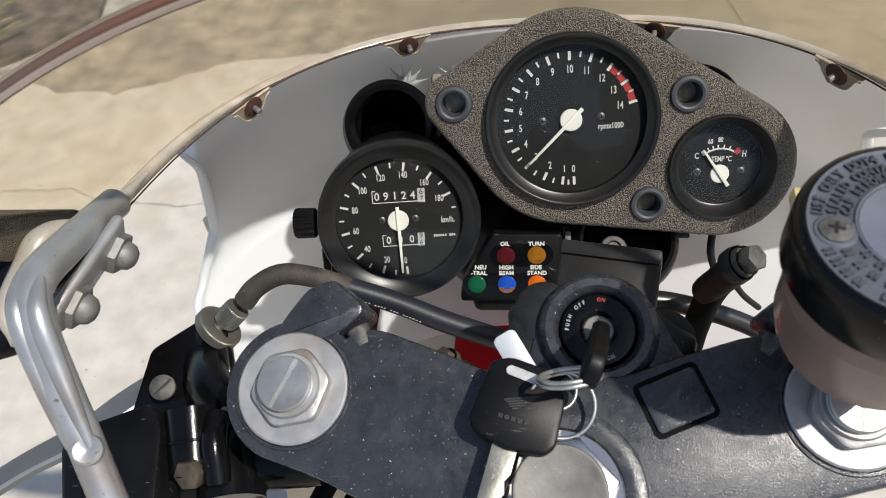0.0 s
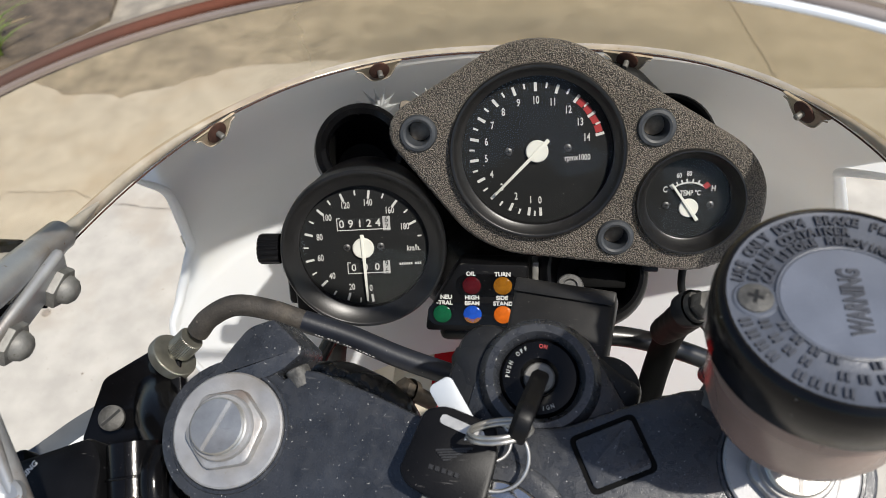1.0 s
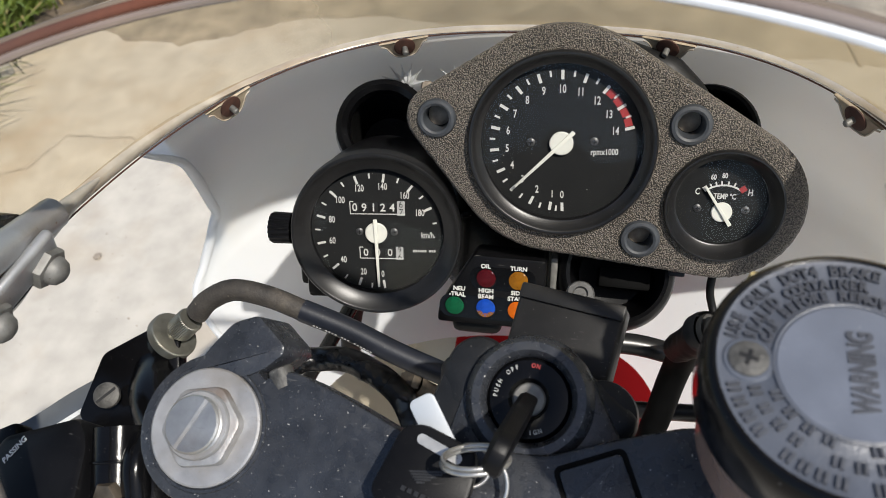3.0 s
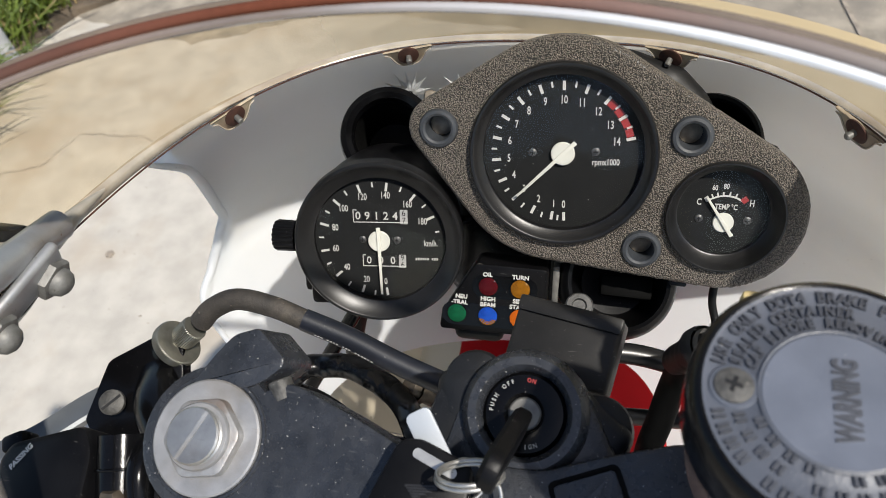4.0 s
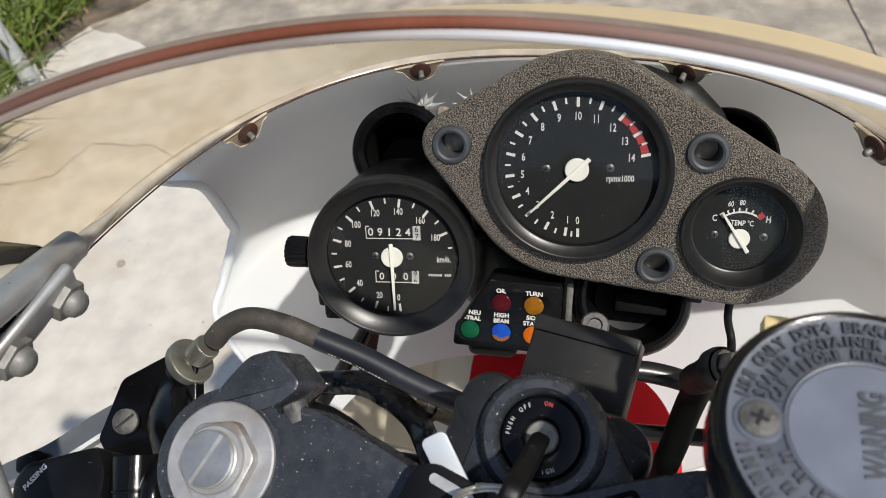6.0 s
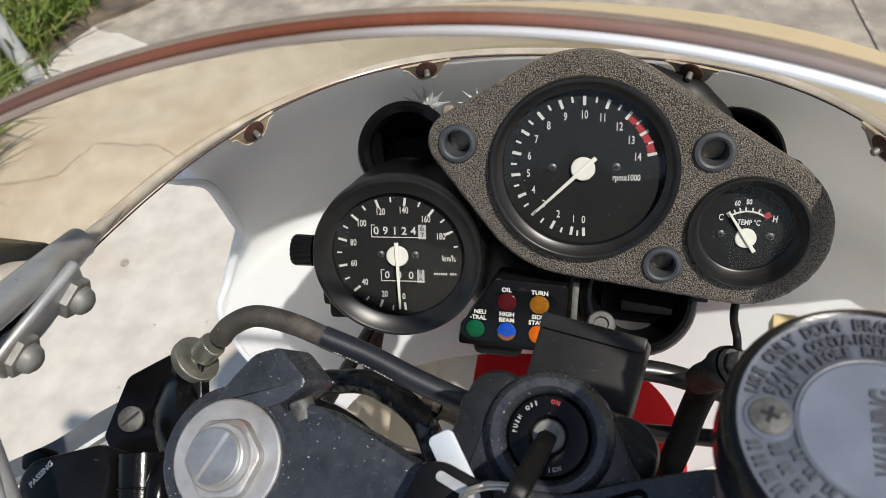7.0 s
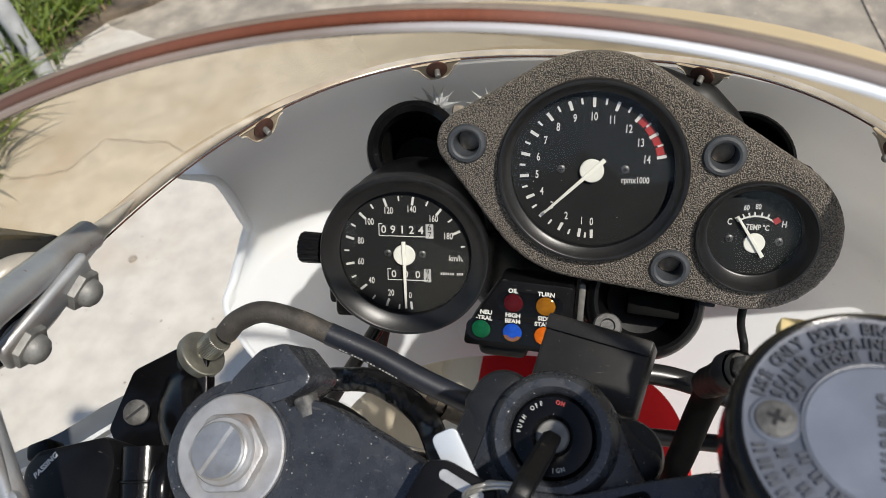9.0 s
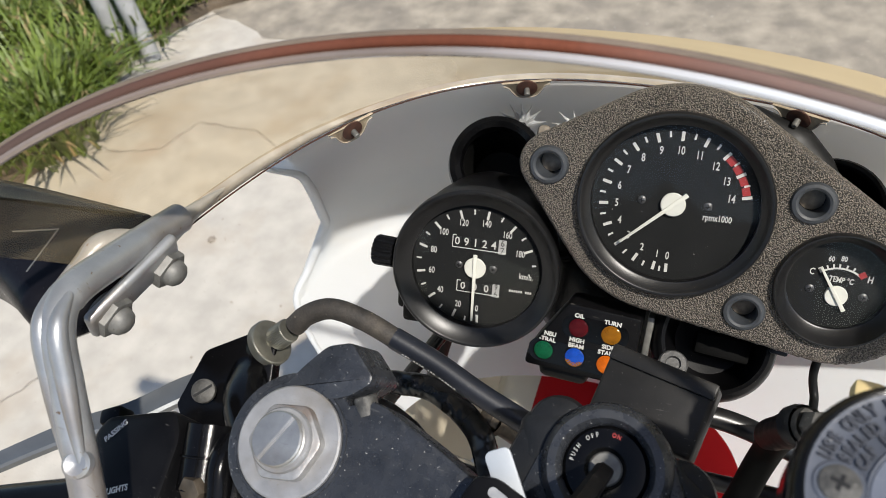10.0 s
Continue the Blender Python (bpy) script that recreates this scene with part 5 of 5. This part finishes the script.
# switch box on the handlebar
SW = basis((-0.1880, -0.0040, 0.8830), (-0.10, -0.30, 0.95), (0.95, 0.28, 0.15))
sw_o = fillet([(-27, -30, 4), (16, -32, 6), (22, 4, 6), (16, 16, 4), (-22, 15, 3), (-28, 8, 3)], 4)
switch = part("switch_box", prism(sw_o, -30, 4, SW, 3.0), SATIN_BLACK, BIKE, "black plastic handlebar switch box")
part("writing", words("PASSING", 2.7, SW @ Matrix.Translation((0, 0, 4.2)), -15, 7.0, 40, 0.15, 0.9, bold=0.08), PRINT_WHITE, switch)
part("writing", words("LIGHTS", 2.7, SW @ Matrix.Translation((0, 0, 4.2)), -6, -20, 10, 0.15, 0.9, bold=0.08), PRINT_WHITE, switch)
part("passing_button", box(SW @ pose(-24, 16, -4, 0, 0, 10), 12, 8, 12, 2), SATIN_BLACK, switch, "black passing button")
LEVER = smooth_path([(-0.188, 0.066, 0.846), (-0.203, 0.058, 0.846), (-0.2195, 0.043, 0.846), (-0.238, 0.021, 0.846), (-0.266, -0.001, 0.845), (-0.310, -0.044, 0.840)], 8)
bm, last = bmesh.new(), None
for i, p in enumerate(LEVER):
    d = (LEVER[min(i + 1, len(LEVER) - 1)] - LEVER[max(i - 1, 0)]).normalized()
    side = Vector((0, 0, 1)).cross(d).normalized()
    f = i / (len(LEVER) - 1)
    hw, hh = 0.0078 - 0.0026 * f + 0.0015 * math.sin(math.pi * f), 0.0034
    loop_ = [bm.verts.new(p + side * hw * a + Vector((0, 0, hh * b))) for a, b in ((-1, -0.5), (-1, 0.5), (-0.8, 0.9), (-0.4, 0.75), (0.4, 0.75), (0.8, 0.9), (1, 0.5), (1, -0.5), (0.7, -1), (-0.7, -1))]
    if last:
        for k in range(10):
            bm.faces.new((last[k], last[(k + 1) % 10], loop_[(k + 1) % 10], loop_[k]))
    else:
        bm.faces.new(loop_)
    last = loop_
bm.faces.new(last[::-1])
lever = part("clutch_lever", bm, LEVER_GREY, BIKE, "grey blade of the clutch lever")

# ---- fairing stay with cap nuts, mirror ----
stay_path = [(-0.1900, 0.0720, 0.9590), (-0.1890, 0.0560, 0.9645), (-0.1850, 0.0300, 0.9745), (-0.1800, 0.0060, 0.9830), (-0.1745, -0.0080, 0.9800), (-0.1690, -0.0200, 0.9640), (-0.1600, -0.0360, 0.9430), (-0.150, -0.056, 0.916), (-0.135, -0.090, 0.875)]
stay = part("fairing_stay", tube(stay_path, lambda t: 0.0068 if t < 0.4 else 0.0062, 20, 8), SILVER_PAINT, BIKE, "silver painted tubular fairing stay with flattened crimp")
for dx, dz, r0 in ((0.0040, 0.0038, 0.0036), (-0.0042, 0.0030, 0.0040)):
    part("crimp", tube([Vector(p) + Vector((dx, -0.0015, dz)) for p in stay_path[3:7]], lambda t: r0 * math.sin(math.pi * (0.10 + 0.82 * t)) ** 0.6, 14), SILVER_PAINT, stay)
dm = basis(Vector(stay_path[6]) + Vector((0.003, -0.003, 0.0045)), (0.3, -0.45, 0.84))
part("weld_dimple", lathe([(5.6, -2.5), (5.2, 0.2), (4.0, 1.2), (2.4, 0.9), (1.0, 0.4), (0, 0.3)], dm, 28), SILVER_PAINT, stay)
part("mount_plate", box(basis((-0.1835, 0.0320, 0.9590), (0.88, -0.1, -0.38), (0.0, 0.95, 0.1)), 50, 17, 5, 2.3, 3), SILVER_PAINT, stay, "flat grey mounting plate")
for p in ((-0.1795, 0.0465, 0.9570), (-0.1825, 0.0160, 0.9590)):
    nm = basis(Vector(p) - Vector((0.008, -0.002, 0.001)), (0.88, -0.1, -0.38))
    nut = part("cap_nut", prism(ngon(9.0, 6, 0, 0, 8), 4.5, 10.0, nm, 1.0), ZINC, stay, "dull zinc cap nut")
    part("nut_dome", lathe([(6.2, 9.5), (6.1, 11.2), (5.3, 13.4), (3.4, 15.0), (0, 15.6)], nm, 28), ZINC, stay)
    part("nut_washer", lathe([(0, 4.6), (8.6, 4.6), (8.6, 0.6), (0, 0.6)], nm, 24), ZINC, stay)
flange_path = [top_edge(-0.88), top_edge(-0.93), top_edge(-0.97), (-0.2045, 0.042, 0.9645), (-0.206, 0.030, 0.9650), (-0.203, 0.006, 0.966), (-0.194, -0.006, 0.962)]
part("mount_flange", tube(flange_path, lambda t: 0.0022 + 0.0095 * math.sin(math.pi * min(1, t * 1.05)) ** 1.5, 16, 8, flat=0.6), FLANGE, windscreen, "moulded pale mounting flange")

mirror_o = fillet([(-430, 34, 10), (-262, 20, 14), (-228, 6, 8), (-212, 22, 10), (-206, 50, 8), (-208, 76, 5), (-300, 76, 20), (-430, 64, 10)], 5)
mirror = part("mirror", prism(mirror_o, 918, 957, Matrix.Scale(0.001, 4), 9.0, low=12.0), MIRROR_BLACK, BIKE, "glossy black mirror arm housing", angle=60)
for a_, b_ in (((-268, 42), (-246, 50)), ((-246, 50), (-240, 24))):
    part("decal_line", bar(*a_, *b_, 0.8, 957.0, 957.2, Matrix.Scale(0.001, 4)), ZINC, mirror, "faint pale decal line")

# ---- brake fluid reservoir ----
RV = basis((0.0975, 0.0030, 1.0105), (0.0, -0.10, 0.995))
reservoir = part("brake_reservoir", lathe([(28.6, -8), (29.4, -14), (29.6, -24), (29.5, -29)], RV, 64), RESERVOIR, BIKE, "milky plastic brake fluid reservoir")
part("fluid_window", lathe([(29.5, -28.8), (29.2, -44), (27, -52), (20, -56), (0, -56)], RV, 64), FLUID, reservoir, "paler lower wall of the reservoir")
part("reservoir_cap", lathe([(0, 0), (17.2, 0), (17.8, -0.35), (28.6, -0.3), (30.4, 0.3), (31.6, -0.4), (32.6, -2), (32.9, -4.0), (32.9, -17), (31.8, -18), (29.5, -18)], RV, 96), [CAP_GREY], reservoir, "dark grey cap with raised lettering")
part("cap_disc", lathe([(0, 0.12), (16.6, 0.12), (16.9, -0.2)], RV, 72), CAP_DISC, reservoir, "paler worn middle of the cap")
part("cap_skirt", lathe([(29.9, 0.3), (30.6, 0.6), (31.8, -0.1), (32.9, -2.2), (33.3, -5.0), (33.3, -16.6), (32.4, -18.2)], RV, 96), GLOSS_BLACK, reservoir, "glossy black cap skirt")
part("center_rim", ring(17.4, 0.35, RV, 72, 8), CAP_GREY, reservoir)
rng = random.Random(3)


def ring_words(s, r, start, size, step, inward=False):
    for i, ch in enumerate(s):
        if ch == " ":
            continue
        a = start - (step * i if not inward else -step * i)
        x, y = polar(r, a)
        part("cap_letter", words(ch, size, RV, x, y, a - 90 + (180 if inward else 0), 1.0, 0.82, bold=0.16), CAP_LETTER, reservoir)


ring_words("USE ONLY DOT4 BRAKE FLUID", 26.9, 166, 2.9, 5.0)
ring_words("SEALED CONTAINER", 23.1, 164, 2.6, 5.5)
ring_words("CAP BEFORE REMOVING", 19.7, 162, 2.4, 6.2)
part("warning_letter", words("WARNING", 5.2, RV, 1.6, 0.0, 90, 1.0, 0.56, bold=0.30), CAP_LETTER, reservoir)
for r, size, a0, n in ((27.0, 3.3, 196, 20), (22.7, 3.0, 200, 14), (18.9, 2.6, 206, 11)):
    bm = bmesh.new()
    for i in range(n):
        if i % 5 == 4:
            continue
        a = a0 + i * (158 / n)
        x, y = polar(r, a)
        tx, ty = polar(size * 0.42, a)
        for o in (-0.75, 0.75):
            ox, oy = polar(o, a + 90)
            bar(x - tx + ox, y - ty + oy, x + tx + ox, y + ty + oy, 0.8, -0.5, 0.45, RV, bm)
    tagged(part("cap_lettering", bm, CAP_LETTER, reservoir, "raised unreadable lettering"), kind="stuff")
for sx in (-22.8, 22.8):
    part("cap_boss", lathe([(0, 0.1), (5.4, 0.1), (6.2, -0.6)], RV, 30, x=sx, y=0), CAP_GREY, reservoir)
    part("cap_screw", lathe([(0, 1.1), (3.2, 1.0), (4.5, 0.5), (4.6, -0.2)], RV, 30, x=sx, y=0), OLD_BOLT, reservoir, "countersunk cross-head screw")
    b2 = bar(sx - 2.0, 0.6, sx + 2.0, -0.6, 1.0, 0.9, 1.18, RV)
    bar(sx - 0.6, -2.0, sx + 0.6, 2.0, 1.0, 0.9, 1.19, RV, b2)
    part("cross_recess", b2, WHEEL_BLACK, reservoir)
part("outlet_nipple", join(tube([(0.0965, 0.028, 0.966), (0.0920, 0.046, 0.968), (0.0880, 0.058, 0.970)], 0.0055, 18), box(basis((0.0875, 0.0600, 0.9690), (0, -0.3, 0.95)), 8.5, 8, 8, 1.6)), YELLOWED, reservoir, "yellowed plastic outlet of the reservoir")
part("mounting_arm", tube([(0.0975, 0.012, 0.956), (0.105, 0.02, 0.94), (0.12, 0.035, 0.925)], 0.010, 16), GLOSS_BLACK, reservoir, "black mounting arm")

# brake line, banjo and wires on the right
hose = part("brake_hose", tube([(0.0775, 0.0900, 0.898), (0.0755, 0.1000, 0.874), (0.0745, 0.1065, 0.8530), (0.0719, 0.1055, 0.8339), (0.0690, 0.1000, 0.8164), (0.0658, 0.098, 0.7916), (0.064, 0.12, 0.70)], 0.0068, 18), HOSE_BLACK, BIKE, "black rubber brake hose")
bm = tube([(0.0795, 0.0865, 0.905), (0.0762, 0.0930, 0.890), (0.0722, 0.1020, 0.870)], lambda t: 0.0076 - 0.0008 * t, 24, 16)
for v in bm.verts:
    v.co += Vector((0.4, -0.6, 0.4)) * (0.0010 * noise.noise(v.co * 260))
part("hose_boot", bm, RUBBER, hose, "creased taped rubber boot", angle=180)
bj = basis((0.0818, 0.0835, 0.9120), (0.55, -0.30, 0.75))
part("banjo_bolt", join(prism(ngon(6.0, 6, 0, 0, 20), 0, 6, bj, 0.9), lathe([(6.9, 0), (6.9, -3), (0, -3)], bj, 24)), OLD_BOLT, hose, "dull hexagon banjo bolt")
part("banjo_eye", lathe([(8.0, -3), (8.3, -6), (7.5, -10), (0, -10)], bj, 24), CAST_BLACK, hose)
part("cross_pipe", tube([(0.012, 0.112, 0.836), (0.030, 0.122, 0.834), (0.0484, 0.128, 0.832), (0.0727, 0.129, 0.826), (0.105, 0.128, 0.812), (0.140, 0.120, 0.795)], 0.0056, 18), PIPE_BLACK, hose, "black tube crossing behind the cover")
part("lower_pipe", tube([(0.020, 0.150, 0.722), (0.060, 0.150, 0.729), (0.110, 0.145, 0.745)], 0.0055, 14), PIPE_BLACK, hose, "black tube over the mudguard")
part("wire", tube([(0.098, 0.205, 0.835), (0.0945, 0.190, 0.810), (0.098, 0.180, 0.797), (0.0965, 0.160, 0.805), (0.090, 0.125, 0.850), (0.083, 0.092, 0.905)], 0.0024, 10), RUBBER, hose, "thin black wire")
part("wire", tube([(0.118, 0.150, 0.80), (0.105, 0.142, 0.82), (0.095, 0.135, 0.84)], 0.0018, 10), RUBBER, hose, "thin black wire")

# taped wiring loom behind the clamp's left arm
loom_path = [(-0.1506, 0.082, 0.7946), (-0.1338, 0.103, 0.8083), (-0.1188, 0.1076, 0.8104), (-0.1033, 0.1089, 0.811), (-0.0888, 0.1052, 0.8095), (-0.0758, 0.0996, 0.807), (-0.0642, 0.0904, 0.803), (-0.0522, 0.0724, 0.7874)]
bm = tube(loom_path, 0.0078, 28, 22, flat=0.85)
for v in bm.verts:
    v.co += Vector((0.3, -0.5, 0.8)) * (0.0034 * noise.noise(v.co * 105) + 0.0007 * noise.noise(v.co * 300))
loom = part("wiring_loom", bm, TAPE, BIKE, "wrinkled black taped wiring loom", angle=180)
loom_branch = tube([(-0.153, 0.0916, 0.785), (-0.1386, 0.0964, 0.7946), (-0.1218, 0.094, 0.7946), (-0.105, 0.0892, 0.785), (-0.093, 0.0796, 0.7682)], 0.0052, 18, 14)
for v in loom_branch.verts:
    v.co += Vector((0.3, -0.5, 0.8)) * 0.0010 * noise.noise(v.co * 200)
part("loom_branch", loom_branch, TAPE, loom, angle=180)
cb = basis((-0.0644, 0.1054, 0.8018), (-0.5, -0.2, 0.8))
part("cable_fitting", join(prism(ngon(6.5, 6, 0, 0, 20), 0, 6, cb, 0.8), lathe([(7.5, 0), (7.5, -4), (5, -5), (5, -22), (0, -22)], cb, 20)), BRASS, loom, "tarnished hexagon cable fitting")

# front mudguard and wheel far below
def guard(half, material, r, name, parent, label, drop=0.03):
    rows = []
    for i in range(25):
        a = radians(10 + 140 * i / 24)
        rows.append([Vector((half * math.sin(b), 0.36 + (r - drop * (1 - math.cos(b))) * math.cos(a), 0.30 + (r - drop * (1 - math.cos(b))) * math.sin(a))) for b in (math.pi / 2 * (j / 8 - 1) for j in range(17))])
    return part(name, loft(rows), material, parent, label, angle=60)


mudguard = guard(0.132, WHITE_PAINT, 0.345, "front_mudguard", BIKE, "white front mudguard with a red centre")
guard(0.093, RED_PAINT, 0.349, "red_panel", mudguard, "red painted centre panel", 0.014)
part("front_tyre", lathe([(265, -50), (300, -48), (318, -30), (322, 0), (318, 30), (300, 48), (265, 50)], basis((0, 0.36, 0.30), (1, 0, 0), (0, 1, 0)), 72), RUBBER, BIKE, "black front tyre")
# lower side panels in white with red
def side_panel(sgn, levels, inset):
    return loft([[fair(sgn * (hw - inset + 0.012 * math.sin(math.pi * j / 10)), y0 + (y1 - y0) * j / 10, z) for j in range(11)] for hw, y0, y1, z in levels])


for sgn in (-1, 1):
    lower = part("lower_fairing", side_panel(sgn, ((0.188, 0.12, 0.42, 0.655), (0.184, 0.08, 0.48, 0.58), (0.176, 0.05, 0.52, 0.5), (0.160, -0.1, 0.54, 0.35)), 0.0), WHITE_PAINT, BIKE, "white lower fairing panel", angle=60)
    if sgn > 0:
        part("red_band", side_panel(sgn, ((0.1755, 0.08, 0.19, 0.545), (0.170, 0.06, 0.20, 0.5), (0.159, -0.02, 0.18, 0.42)), 0.003), RED_PAINT, lower, "red painted band")

# ---- keys ----
K0 = C @ Vector((IX + 0.3, IY - 0.3, -4))
K1 = C @ Vector((IX - 4.5, IY - 26, 37))
key = thing("ignition_key", K0, "black plastic headed key standing in the ignition switch", "key")
kf = basis(K0.lerp(K1, 0.5), (K1 - K0).cross(Vector((-0.01, 0.13, -0.21))), K1 - K0)
part("key_head", prism(fillet([(-20, -5.5, 3), (-6, -7, 3), (19, -8, 6), (24, 0, 6), (19, 8, 6), (-6, 7, 3), (-20, 5.5, 3)], 4), -3.3, 3.3, kf, 1.6, low=1.6), SATIN_BLACK, key, "black rubber-coated key head")

FB = C @ pose(-13.5, 3.5, 8.5, -4, 3, -14)
spare = thing("spare_key", C @ Vector((-18, 2, 8)), "black plastic headed spare key lying on the fork clamp", "key")
fob_o = fillet([(-16, -11, 2), (-12, -15, 2), (0, -17.5, 2), (13, -16, 2), (16.5, -12, 2), (16, 4, 3), (13, 14, 3), (-7, 15.5, 3), (-14, 12, 3)], 4)
part("key_head", prism(fob_o, -4.2, 4.2, FB, 1.3, low=1.3), SATIN_BLACK, spare, "black moulded key head")
part("slot_recess", prism(rounded(17, 3.6, 1.7, 1, 9.6, -6), 4.15, 4.5, FB), STEEL, spare)
part("wing_mark", join(*(bar(-5.5 + i * 0.9, -1.0 - i * 0.6, 6.8 - i * 1.5, 3.6 - i * 1.5, 0.7, 4.1, 4.9, FB) for i in range(5))), BEZEL_BLACK, spare)
part("name_bar", join(*(bar(-6.0 + i * 2.4, -6.8, -4.4 + i * 2.4, -6.8, 1.6, 4.1, 4.8, FB) for i in range(5))), BEZEL_BLACK, spare)
blade = part("key_blade", prism([(-5.5, -14), (-5.5, -42), (-3, -46), (1.5, -44), (2.6, -40), (1.6, -36), (3.4, -32), (2.2, -28), (3.8, -25), (3.8, -14)], -1.1, 1.1, FB, 0.3), NICKEL, spare, "worn steel key blade")
part("stamped_mark", join(*(bar(-2.6, -22.0 - i * 2.8, -0.9, -22.0 - i * 2.8, 1.8, 1.05, 1.2, FB) for i in range(3))), ZINC, spare)
rings_thing = thing("key_ring", C @ Vector((5, 6, 12)), "steel split rings joining the two keys", "key ring")
R1 = basis(C @ Vector((2.0, 3.5, 9.0)), C.to_3x3() @ Vector((0.1, -0.25, 0.95)))
part("split_ring", ring(12.0, 0.75, R1), STEEL, rings_thing)
R2 = basis(C @ Vector((4.5, 10.5, 22.0)), C.to_3x3() @ Vector((-0.15, 0.95, 0.42)))
part("split_ring", ring(11.0, 0.8, R2), STEEL, rings_thing)
part("split_ring", ring(10.6, 0.8, R2 @ Matrix.Translation((0, 0, 1.5))), STEEL, rings_thing)
R3 = basis(C @ Vector((0.5, 9.0, 8.0)), C.to_3x3() @ Vector((0.25, -0.15, 0.9)))
part("split_ring", ring(7.0, 0.7, R3), STEEL, rings_thing)
TG = basis(C @ Vector((-14.5, 20.5, 6.5)), C.to_3x3() @ Vector((0.15, -0.25, 0.95)))
tag = thing("key_tag", TG.translation, "blank white plastic key tag beside the keys", "tag")
part("tag_plate", prism(rounded(9.5, 22, 2.5, 0, 0, 32), -0.6, 0.6, TG, 0.3), WHITE_PLASTIC, tag)
